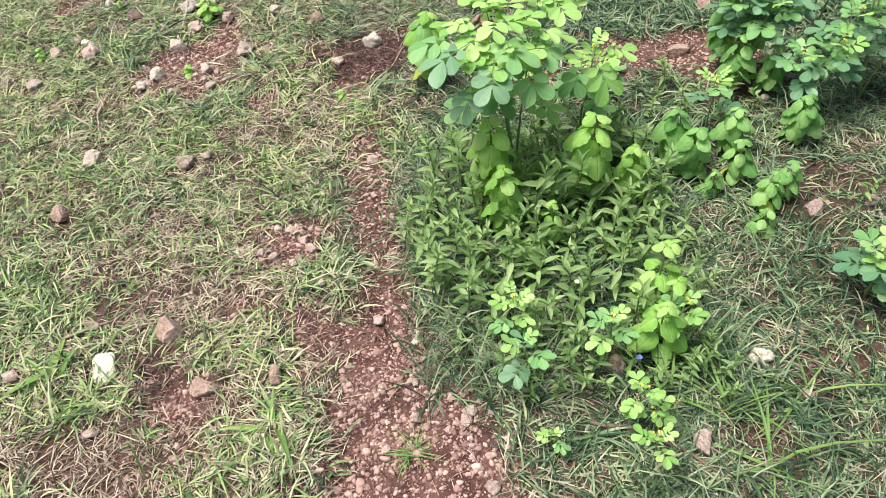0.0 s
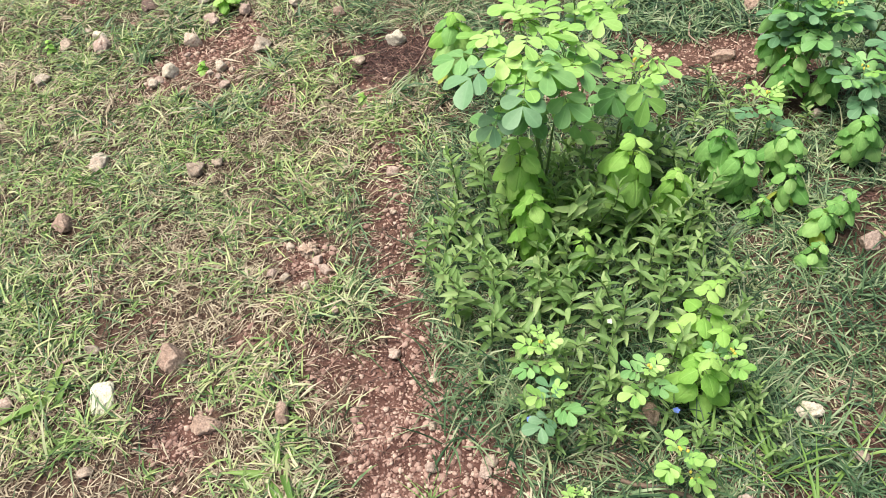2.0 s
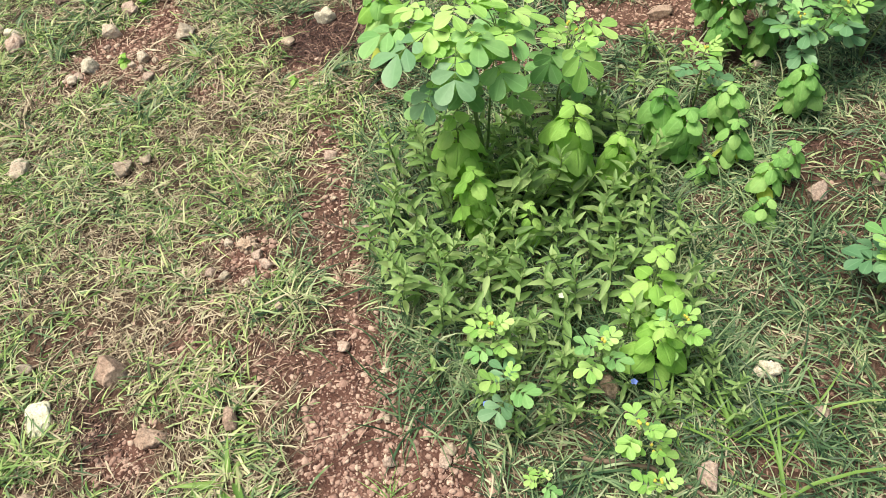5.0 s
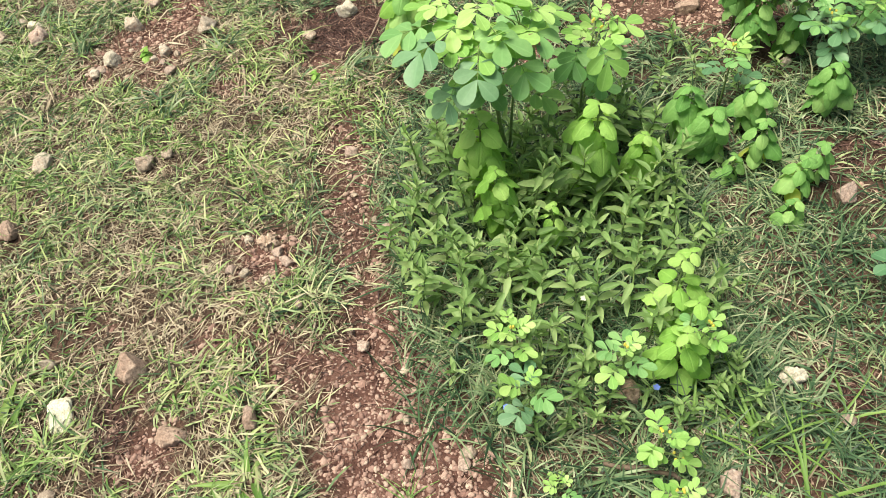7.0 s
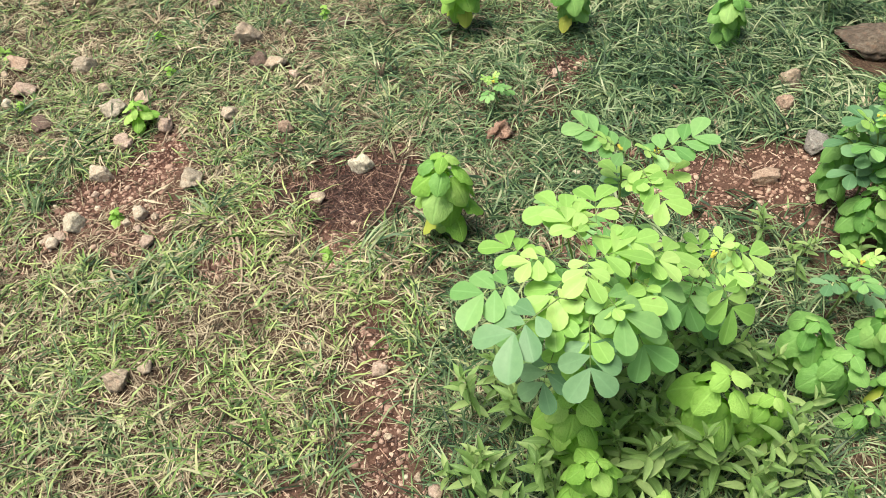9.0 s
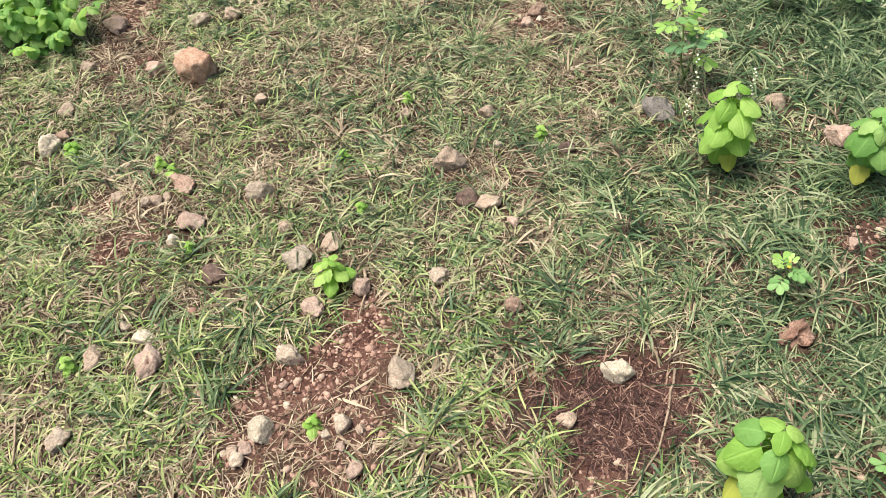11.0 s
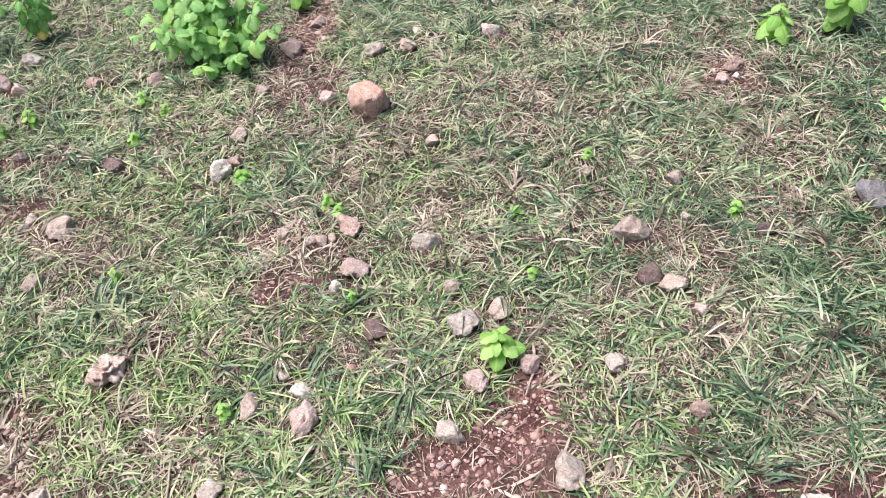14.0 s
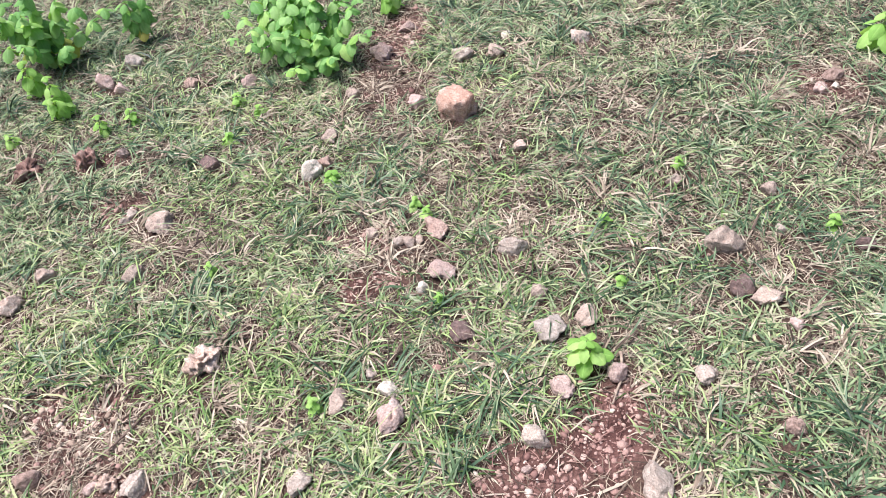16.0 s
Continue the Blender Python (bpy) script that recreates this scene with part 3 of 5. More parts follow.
stone("pink", -1.224, 2.714, 0.046, 0.90)
stone("tan", -0.524, 2.737, 0.047, 0.90)
stone("dark", -0.570, 2.751, 0.042, 0.90)
stone("tan", -2.031, 2.783, 0.056, 1.20)
stone("pale", -2.147, 2.783, 0.021, 1.00)
stone("pale", -1.357, 2.793, 0.022, 1.00)
stone("tan", -1.328, 2.794, 0.025, 1.00)
stone("pale", -1.076, 2.804, 0.048, 0.70)
stone("pale", -2.138, 2.806, 0.024, 1.20)
stone("tan", -1.306, 2.808, 0.019, 1.00)
stone("tan", -1.437, 2.819, 0.028, 0.90)
stone("brown", -1.269, 2.844, 0.056, 0.70)
stone("tan", -0.613, 2.866, 0.066, 0.85)
stone("pink", 0.302, 2.897, 0.059, 0.90)
stone("dark", -0.334, 2.903, 0.034, 0.80)
stone("porousred", -2.569, 2.921, 0.067, 0.80)
stone("pale", -0.499, 2.938, 0.020, 0.90)
stone("porousred", -2.389, 2.977, 0.070, 0.80)
stone("white", -1.685, 3.014, 0.05, 0.80)
stone("dark", -1.996, 3.023, 0.048, 0.90)
stone("slate", -0.102, 3.025, 0.062, 0.90)
stone("pink", -2.307, 3.036, 0.040, 0.60)
stone("tan", 0.202, 3.044, 0.043, 1.00)
stone("brown", -1.659, 3.056, 0.040, 0.60)
stone("tan", -0.737, 3.064, 0.030, 0.90)
stone("tan", -0.522, 3.064, 0.032, 0.90)
stone("tan", 0.539, 3.079, 0.060, 0.70)
stone("tan", -1.678, 3.160, 0.038, 0.80)
stone("tan", -1.135, 3.166, 0.030, 0.90)
stone("boulder", -1.341, 3.296, 0.08, 0.95)
stone("pink", -2.485, 3.329, 0.048, 0.70)
stone("pink", -1.469, 3.334, 0.046, 1.00)
stone("pink", -2.555, 3.341, 0.056, 0.70)
stone("tan", -1.686, 3.368, 0.034, 0.70)
stone("brown", -2.254, 3.382, 0.036, 1.00)
stone("pink", -2.055, 3.398, 0.043, 0.80)
stone("pink", -0.396, 3.474, 0.035, 0.90)
stone("grey", -2.532, 3.483, 0.061, 0.70)
stone("white", -0.362, 3.486, 0.016, 1.00)
stone("brown", -0.371, 3.532, 0.039, 0.80)
stone("pale", -1.398, 3.581, 0.052, 0.80)
stone("pink", -1.664, 3.588, 0.057, 0.90)
stone("tan", -1.295, 3.600, 0.043, 0.80)
stone("pale", -1.060, 3.684, 0.046, 1.00)
stone("cream", -1.292, 3.705, 0.025, 1.00)
stone("pink", -1.638, 3.759, 0.048, 0.70)


# ---------------- grass ----------------
rng = np.random.default_rng(7)


def strips(name, px, py, az, length, width, lift, bend, material, seg=3, sink=0.0):
    """Tapered, arching blades, one per entry of the arrays, in one mesh."""
    k = len(px)
    s = np.linspace(0, 1, seg + 1)
    pz = level(px, py) - 0.002 - sink
    dirx, diry = np.cos(az), np.sin(az)
    curl = rng.normal(0, 0.35, k)
    pts = np.zeros((k, seg + 1, 3))
    pts[:, 0] = np.stack([px, py, pz], -1)
    for j in range(1, seg + 1):
        ang = lift - bend * (s[j] - 0.5 / seg) ** 1.2
        a2 = az + curl * s[j]
        step = (length / seg)[:, None] * np.stack([np.cos(a2) * np.cos(ang), np.sin(a2) * np.cos(ang), np.sin(ang)], -1)
        pts[:, j] = pts[:, j - 1] + step
    floor = level(pts[:, 1:, 0], pts[:, 1:, 1]) + 0.002 + 0.004 * rng.random((k, 1))
    pts[:, 1:, 2] = np.maximum(pts[:, 1:, 2], floor)
    roll = rng.normal(0, 0.5, k)
    side = np.stack([-diry * np.cos(roll), dirx * np.cos(roll), np.sin(roll)], -1)
    taper = np.clip(1.25 * (1 - s ** 1.8), 0, 1) * np.where(s < 0.01, 0.7, 1)
    verts = np.zeros((k, 2 * seg + 1, 3))
    for j in range(seg):
        off = side * (0.5 * width * taper[j])[:, None]
        verts[:, 2 * j], verts[:, 2 * j + 1] = pts[:, j] - off, pts[:, j] + off
    verts[:, 2 * seg] = pts[:, seg]
    face, sizes = [], []
    for j in range(seg - 1):
        face += [2 * j, 2 * j + 1, 2 * j + 3, 2 * j + 2]
        sizes.append(4)
    face += [2 * seg - 2, 2 * seg - 1, 2 * seg]
    sizes.append(3)
    idx = (np.array(face)[None, :] + (np.arange(k) * (2 * seg + 1))[:, None]).ravel()
    return mesh_from(name, verts.reshape(-1, 3), idx, np.tile(sizes, k), material)


def scatter(n, lo, hi):
    return rng.uniform(lo[0], hi[0], n), rng.uniform(lo[1], hi[1], n)


NEAR_LO, NEAR_HI = (-3.8, 0.25), (1.65, 4.3)


def tufts(n_tufts, per, lo, hi, thin):
    """Blade roots gathered into tufts; bare soil stays nearly clear."""
    cx, cy = scatter(n_tufts, lo, hi)
    keep = rng.random(n_tufts) > np.clip(thin(cx, cy), 0, 1)
    cx, cy = cx[keep], cy[keep]
    count = rng.integers(per[0], per[1], len(cx))
    who = np.repeat(np.arange(len(cx)), count)
    spread = rng.uniform(0.006, 0.022, len(cx))[who]
    px, py = cx[who] + rng.normal(0, 1, len(who)) * spread, cy[who] + rng.normal(0, 1, len(who)) * spread
    clear = ~stony(px, py)
    who, px, py = who[clear], px[clear], py[clear]
    lean = rng.uniform(0, 2 * np.pi, len(cx))[who]
    out = np.arctan2(py - cy[who], px - cx[who])
    az = np.where(rng.random(len(who)) < 0.6, out, lean) + rng.normal(0, 0.6, len(who))
    size = rng.uniform(0.7, 1.25, len(cx))[who]
    return px, py, az, size


def stony(x, y):
    """True where a stone lies."""
    out = np.zeros(len(x), bool)
    for sx, sy, w in STONE_SPOTS:
        out |= ((x - sx) ** 2 + (y - sy + 0.2 * w) ** 2) < (0.62 * w + 0.006) ** 2
    return out


def gaps(x, y):
    """Where the sward is thin and litter shows."""
    return np.clip((0.55 * vnoise(x, y, 0.1, 41) + 0.45 * vnoise(x, y, 0.04, 42) - 0.5) * 6, 0, 1)


# living blades
px, py, az, size = tufts(38500, (6, 17), NEAR_LO, NEAR_HI, lambda x, y: 0.08 + 1.15 * bare(x, y) ** 0.6 + 0.5 * gaps(x, y) + 0.8 * np.clip(dryness(x, y) - 0.45, 0, 1) + 0.9 * np.clip(beyond(x, y) / 0.3, 0, 1))
k = len(px)
blade_len, blade_w = size * np.clip(rng.lognormal(np.log(0.045), 0.4, k), 0.016, 0.11), rng.uniform(0.0024, 0.0053, k)
blade_lift, blade_bend = rng.uniform(0.05, 1.0, k), rng.uniform(0.6, 2.1, k)
fresh = rng.random(k) < lushness(px, py)
cold = ~fresh & (rng.random(k) < np.clip(0.15 + 1.2 * (vnoise(px, py, 0.24, 73) - 0.42) + 0.7 * np.clip(px + 0.7, 0, 0.8) + 0.14 * np.clip(py - 2.0, 0, 1), 0.05, 0.9) * np.where((px < -0.5) & (py < 2.7) | (px < -0.7) | (px < -0.2) & (py < 2), 0.45, 1))
blade_len, blade_w = np.where(cold, 1.25, 1) * blade_len, np.where(cold, 0.8, 1) * blade_w
for name, pick, material, label in (("grass", ~fresh & ~cold, GREEN, "short grey-green grass in uneven tufts over red soil"), ("lawn_grass", fresh, LAWN, "fresh yellow-green grass in soft patches"), ("cool_grass", cold, COOL, "dark cool green grass in uneven tufts")):
    tagged(new(name, strips(name, px[pick], py[pick], az[pick], blade_len[pick], blade_w[pick], blade_lift[pick], blade_bend[pick], material)), label, "grass", kind="stuff")
# large rosettes whose long blades spread over the turf
def rosettes(n, lo, hi, rule, blades, length, material, name, label):
    cx, cy = scatter(n, lo, hi)
    keep = rng.random(n) < rule(cx, cy) * (1 - bare(cx, cy)) * (beyond(cx, cy) < 0.1)
    cx, cy = cx[keep], cy[keep]
    count = rng.integers(blades[0], blades[1], len(cx))
    who = np.repeat(np.arange(len(cx)), count)
    k = len(who)
    out = rng.uniform(0, 2 * np.pi, k)
    lean = rng.uniform(0, 2 * np.pi, len(cx))[who]
    az = np.where(rng.random(k) < 0.45, lean + rng.normal(0, 0.55, k), out)
    r0 = np.abs(rng.normal(0, 0.014, k))
    px, py = cx[who] + r0 * np.cos(out), cy[who] + r0 * np.sin(out)
    size = rng.uniform(0.7, 1.25, len(cx))[who] * rng.uniform(length[0], length[1], k)
    clear = ~stony(px, py) & ~stony(px + 0.5 * size * np.cos(az), py + 0.5 * size * np.sin(az)) & (bare(px + 0.8 * size * np.cos(az), py + 0.8 * size * np.sin(az)) < 0.5)
    px, py, az, size = px[clear], py[clear], az[clear], size[clear]
    k = len(px)
    ob = new(name, strips(name, px, py, az, size, rng.uniform(0.003, 0.006, k), rng.uniform(0.2, 0.9, k), rng.uniform(0.7, 1.8, k), material, 4))
    return tagged(ob, label, "grass", kind="stuff")


rosettes(2100, (-3.0, 1.9), (1.3, 4.1), lambda x, y: np.clip(0.3 * vnoise(x, y, 0.3, 61) + 0.28 + 0.45 * np.clip(x + 0.4, 0, 1) - 0.5 * dryness(x, y), 0.03, 1), (12, 34), (0.055, 0.125), COOL, "rosette_grass", "long cool green grass blades spreading in rosettes")
rosettes(420, (-1.0, 0.6), (1.0, 1.9), lambda x, y: np.clip(0.22 + 0.22 * (x > 0) - 0.4 * dryness(x, y), 0.03, 1), (10, 26), (0.05, 0.1), COOL, "rosette_grass", "long cool green grass blades beside the path")
rosettes(1050, (-3.0, 1.9), (1.3, 4.1), lambda x, y: np.clip(0.15 + 0.9 * dryness(x, y), 0, 1), (12, 30), (0.04, 0.085), STRAW, "dry_rosettes", "dead straw blades spreading in rosettes")
# dense cool grass at far right; its dark colour also stands in for shade
rosettes(600, (0.35, 2.2), (1.35, 3.5), lambda x, y: 0 * x + 0.85, (14, 34), (0.06, 0.12), COOL, "rosette_grass", "long green grass behind the weeds, darkened in place of shade")
# longer grass growing up through the bed of weeds
px, py = [np.concatenate(q) for q in zip(scatter(3300, (-0.15, 0.9), (0.5, 1.7)), scatter(650, (0.35, 0.55), (1.0, 1.5)))]
clear = ~stony(px, py)
px, py = px[clear], py[clear]
k = len(px)
lush = new("long_grass", strips("long_grass", px, py, rng.uniform(0, 6.28, k), rng.uniform(0.06, 0.13, k), rng.uniform(0.002, 0.0045, k), rng.uniform(0.4, 1.4, k), rng.uniform(0.5, 1.8, k), COOL, 4))
tagged(lush, "longer lush green grass among and beside low weeds", "grass", kind="stuff")
# dead blades lying among them
px, py, az, size = tufts(60000, (5, 13), NEAR_LO, NEAR_HI, lambda x, y: np.where((np.abs(x + 0.18) < 0.3) & (y < 1.9), 0.97, 0.93) * bare(x, y) + 0.55 * (1 - dryness(x, y)) - 0.2 * gaps(x, y) + np.where(y < 1.7, 0.32, 0.6) * np.clip(1.6 * (x + 0.35), 0, 1) + np.where(np.hypot((x + 0.29) / 0.2, (y - 2.19) / 0.14) < 1, 0.8, 0) + 0.85 * np.clip(beyond(x, y) / 0.3, 0, 1))
k = len(px)
dead = new("dry_grass", strips("dry_grass", px, py, az, size * np.clip(rng.lognormal(np.log(0.037), 0.45, k), 0.012, 0.1), rng.uniform(0.0015, 0.0039, k), rng.uniform(0.0, 0.55, k), rng.uniform(0.2, 1.1, k), STRAW, 2))
tagged(dead, "dead straw-coloured grass lying flat among green blades", "dry grass", kind="stuff")

# reddish thatch on the worn patches
px, py = scatter(150000, NEAR_LO, NEAR_HI)
nest = (((px + 0.29) / 0.19) ** 2 + ((py - 2.19) / 0.13) ** 2) < 1
keep = rng.random(len(px)) < np.where(nest, 0.9, np.where((px > -0.6) & (px < 0) & (py > 1.04) & (py < 1.8), 0.85, np.where(py > 2, 0.45, 0.24)) * bare(px, py))
px, py, nest = px[keep], py[keep], nest[keep]
nx2, ny2 = -0.29 + 0.17 * rng.normal(0, 0.5, 1500), 2.18 + 0.12 * rng.normal(0, 0.5, 1500)
px, py, nest = np.concatenate([px, nx2]), np.concatenate([py, ny2]), np.concatenate([nest, np.ones(1500, bool)])
k = len(px)
LITTER = [(-0.33, 0.75, 0.06, 0.05), (-0.69, 0.98, 0.05, 0.05), (0.64, 0.95, 0.06, 0.05), (0.49, 0.83, 0.06, 0.04), (0.86, 1.5, 0.12, 0.06), (-1.7, 2.48, 0.1, 0.05), (0.25, 2.6, 0.06, 0.05)]
more = [(cx + rx * rng.normal(0, 0.6, 220), cy + ry * rng.normal(0, 0.6, 220)) for cx, cy, rx, ry in LITTER]
lx, ly = np.concatenate([q[0] for q in more]), np.concatenate([q[1] for q in more])
px, py, nest = np.concatenate([px, lx]), np.concatenate([py, ly]), np.concatenate([nest, np.ones(len(lx), bool)])
k = len(px)
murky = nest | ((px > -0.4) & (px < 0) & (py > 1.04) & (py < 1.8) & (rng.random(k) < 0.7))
turn, reach, broad, lift, sag = rng.uniform(0, 6.28, k), rng.uniform(0.015, 0.05, k) * np.where(nest & (np.hypot(px + 0.29, py - 2.19) < 0.3), 1.6, 1), rng.uniform(0.0014, 0.0034, k), rng.uniform(-0.05, 0.35, k), rng.uniform(0.0, 0.6, k)
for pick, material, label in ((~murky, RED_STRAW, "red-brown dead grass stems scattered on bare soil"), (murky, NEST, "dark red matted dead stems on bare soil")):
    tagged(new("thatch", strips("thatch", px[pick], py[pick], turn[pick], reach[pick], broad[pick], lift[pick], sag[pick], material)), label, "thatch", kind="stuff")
# the field farther out
def field(n, spread, length, width, lift, material, name, label):
    ra, rr = rng.uniform(0, 6.283, n), 1.2 + spread * rng.random(n) ** 1.1
    px, py = -1.0 + rr * np.cos(ra), 2.3 + rr * np.sin(ra)
    keep = beyond(px, py) > 0.05 + 0.3 * rng.random(n)
    px, py, rr = px[keep], py[keep], rr[keep]
    k = len(px)
    big = 1 + 0.12 * rr
    blades = strips(name, px, py, rng.uniform(0, 6.28, k), big * rng.uniform(length[0], length[1], k), big * rng.uniform(width[0], width[1], k), rng.uniform(lift[0], lift[1], k), rng.uniform(0.3, 1.2, k), material, 1)
    return tagged(new(name, blades), label, "grass", kind="stuff")


field(110000, 9.0, (0.04, 0.11), (0.006, 0.014), (0.15, 0.8), GREEN, "field_grass", "green grass of the surrounding field")
field(52000, 8.0, (0.04, 0.1), (0.005, 0.011), (0.0, 0.5), STRAW, "field_straw", "dead straw grass of the surrounding field")


# ---------------- gravel ----------------
def gravel(name, n, rule, size, lo, hi, label, detail=1, material=GRAVEL):
    shapes = []
    for j in range(8):
        bm = lump(detail, 900 + j, 0.45, 3)
        shapes.append((np.array([v.co[:] for v in bm.verts]), np.array([[v.index for v in f.verts] for f in bm.faces])))
        bm.free()
    x, y = scatter(n, lo, hi)
    keep = rng.random(n) < rule(x, y)
    x, y = x[keep], y[keep]
    s = np.clip(rng.lognormal(np.log(size), 0.5, len(x)), 0.001, max(0.0085, 1.8 * size))
    z = level(x, y) + 0.04 * s
    kind, turn = rng.integers(0, 8, len(x)), rng.uniform(0, 6.283, len(x))
    vs, fs, base = [], [], 0
    for j, (co, fa) in enumerate(shapes):
        m = kind == j
        c, sn = np.cos(turn[m])[:, None], np.sin(turn[m])[:, None]
        st = rng.uniform(0.65, 1.4, (m.sum(), 3)) * s[m][:, None]
        cx, cy, cz = co[None, :, 0] * st[:, :1], co[None, :, 1] * st[:, 1:2], co[None, :, 2] * st[:, 2:] * 0.75
        q = np.stack([cx * c - cy * sn + x[m][:, None], cx * sn + cy * c + y[m][:, None], cz + z[m][:, None]], -1)
        vs.append(q.reshape(-1, 3))
        fs.append((fa[None] + (base + np.arange(m.sum()) * len(co))[:, None, None]).reshape(-1, 3))
        base += m.sum() * len(co)
    f = np.concatenate(fs)
    return tagged(new(name, mesh_from(name, np.concatenate(vs), f.ravel(), np.full(len(f), 3), material)), label, "gravel", kind="stuff")


gravel("gravel", 21000, lambda x, y: np.where(y > 1.08, 0.65, 0.95) * bare(x, y) ** 1.3 * (0.45 + 0.55 * (vnoise(x, y, 0.08, 31) > 0.4)), 0.0031, (-0.8, 0.35), (0.2, 2.0), "small pinkish pebbles strewn along the worn footpath", 1, PATH_GRAVEL)
gravel("gravel", 76000, lambda x, y: (0.9 * np.clip(1.4 * bare(x, y) - 0.05, 0, 1) + 0.008) * np.where(np.hypot(x + 0.3, y - 2.19) < 0.16, 0.08, 1), 0.0031, (-2.7, 1.9), (1.0, 3.9), "pinkish gravel on worn patches among the grass")
gravel("gravel", 5000, lambda x, y: 0.75 * bare(x, y) ** 1.3 + 0.01, 0.0036, (0.2, 0.5), (1.3, 1.9), "pinkish gravel on worn soil beside weeds")
gravel("small_stones", 4200, lambda x, y: 0.55 * bare(x, y) + 0.035, 0.0056, (-2.7, 1.9), (-0.55, 3.9), "small pinkish stones scattered over worn turf")
gravel("small_stones", 1700, lambda x, y: np.where(y > 1.08, 0.3, 0.8) * bare(x, y), 0.0046, (-0.7, 0.5), (0.1, 1.8), "small pinkish stones scattered along the path", 2, PATH_GRAVEL)
gravel("small_stones", 650, lambda x, y: np.clip(1.6 - 1.2 * np.hypot((x + 1.89) / 0.16, (y - 2.19) / 0.08), 0, 0.8), 0.0046, (-2.1, 2.05), (-1.62, 2.34), "small pale stones lying close together in worn turf", 2, PALE_GRAVEL)
gravel("grit", 26000, lambda x, y: 0.95 * bare(x, y), 0.002, (-0.8, 0.45), (0.2, 1.9), "fine reddish grit on the worn footpath", 0, PATH_GRAVEL)
gravel("grit", 42000, lambda x, y: 0.95 * bare(x, y), 0.0024, (-2.6, 1.9), (0.9, 3.9), "fine reddish grit on worn patches", 0)


# ---------------- plants ----------------
def part(name, me, parent, m=None, label=""):
    """One mesh object under a thing or a part."""
    ob = new(name, me)
    ob.parent = parent
    if m is not None:
        ob.matrix_basis = m
    if label:
        ob["label"] = label
    return ob


def leaf_mesh(name, shape, material, rows=6, cols=4, fold=0.18, droop=0.12, ripple=0.0, teeth=0.0, dome=0.0):
    """A leaf one unit long along +y; shape(s) gives its half width."""
    bm = bmesh.new()
    uv = bm.loops.layers.uv.new("uv")
    grid = []
    for i in range(rows + 1):
        s = 0.5 - 0.5 * math.cos(math.pi * i / rows)
        w = shape(s)
        if teeth and 0 < i < rows:
            w *= 1 + (teeth if i % 2 else -teeth)
        row = []
        for j in range(cols + 1):
            a = 2 * j / cols - 1
            z = (fold * abs(a) - dome * a * a) * w * 2 - droop * s * s + ripple * math.sin(27 * s - 9 * abs(a)) * (0.35 + abs(a)) * w * 0.22
            row.append(bm.verts.new((a * w, s, z)))
        grid.append(row)
    for i in range(rows):
        for j in range(cols):
            f = bm.faces.new((grid[i][j], grid[i][j + 1], grid[i + 1][j + 1], grid[i + 1][j]))
            f.smooth = True
            for loop, (a, b) in zip(f.loops, ((j, i), (j + 1, i), (j + 1, i + 1), (j, i + 1))):
                loop[uv].uv = (a / cols, 0.5 - 0.5 * math.cos(math.pi * b / rows))
    me = bpy.data.meshes.new(name)
    bm.to_mesh(me)
    bm.free()
    me.materials.append(material)
    return me


def tube_mesh(name, points, r0, r1, material, sides=6):
    """A tapered stem through points."""
    bm = bmesh.new()
    rings = []
    for i, p in enumerate(points):
        a, b = points[max(i - 1, 0)], points[min(i + 1, len(points) - 1)]
        d = (Vector(b) - Vector(a)).normalized()
        u = d.orthogonal().normalized()
        v = d.cross(u)
        r = r0 + (r1 - r0) * i / (len(points) - 1)
        rings.append([bm.verts.new(Vector(p) + r * (math.cos(6.2832 * q / sides) * u + math.sin(6.2832 * q / sides) * v)) for q in range(sides)])
    for lo, hi in zip(rings, rings[1:]):
        best = min(range(sides), key=lambda o: sum((lo[q].co - hi[(q + o) % sides].co).length for q in range(sides)))
        for q in range(sides):
            bm.faces.new((lo[q], lo[(q + 1) % sides], hi[(q + 1 + best) % sides], hi[(q + best) % sides])).smooth = True
    bm.faces.new(rings[0][::-1])
    bm.faces.new(rings[-1])
    me = bpy.data.meshes.new(name)
    bm.to_mesh(me)
    bm.free()
    me.materials.append(material)
    return me


def arc(tip, sag=0.0, n=6, wob=0.0, r=random):
    """Points from the origin to tip, rising first, with a little waver."""
    t = Vector(tip)
    pts = []
    for i in range(n + 1):
        s = i / n
        p = Vector((t.x * s ** (1 + sag), t.y * s ** (1 + sag), t.z * s ** (1 - 0.3 * sag)))
        if 0 < i < n:
            p += Vector((r.uniform(-wob, wob), r.uniform(-wob, wob), 0))
        pts.append(p)
    return pts


def along(pts, f):
    f = min(max(f, 0), 1) * (len(pts) - 1)
    i = min(int(f), len(pts) - 2)
    return pts[i].lerp(pts[i + 1], f - i)


def turned(p, az, pitch, roll=0, size=1.0):
    """A leaf's place: from p towards azimuth az (degrees from +x), tip raised by pitch."""
    return Matrix.Translation(p) @ Euler((0, 0, radians(az - 90))).to_matrix().to_4x4() @ Euler((radians(pitch), radians(roll), 0)).to_matrix().to_4x4() @ Matrix.Diagonal((size, size, size, 1))


def obovate(s):
    return 0.012 + 0.35 * (math.sin(math.pi * s ** 1.5) ** 0.55 if 0 < s < 1 else 0) * (0.5 + 0.5 * s ** 0.7)


def ovate(s):
    return 0.008 + 0.43 * (math.sin(math.pi * s ** 0.8) ** 0.6 if 0 < s < 1 else 0)


def rounded(s):
    return 0.02 + 0.46 * (math.sin(math.pi * s ** 0.85) ** 0.55 if 0 < s < 1 else 0)


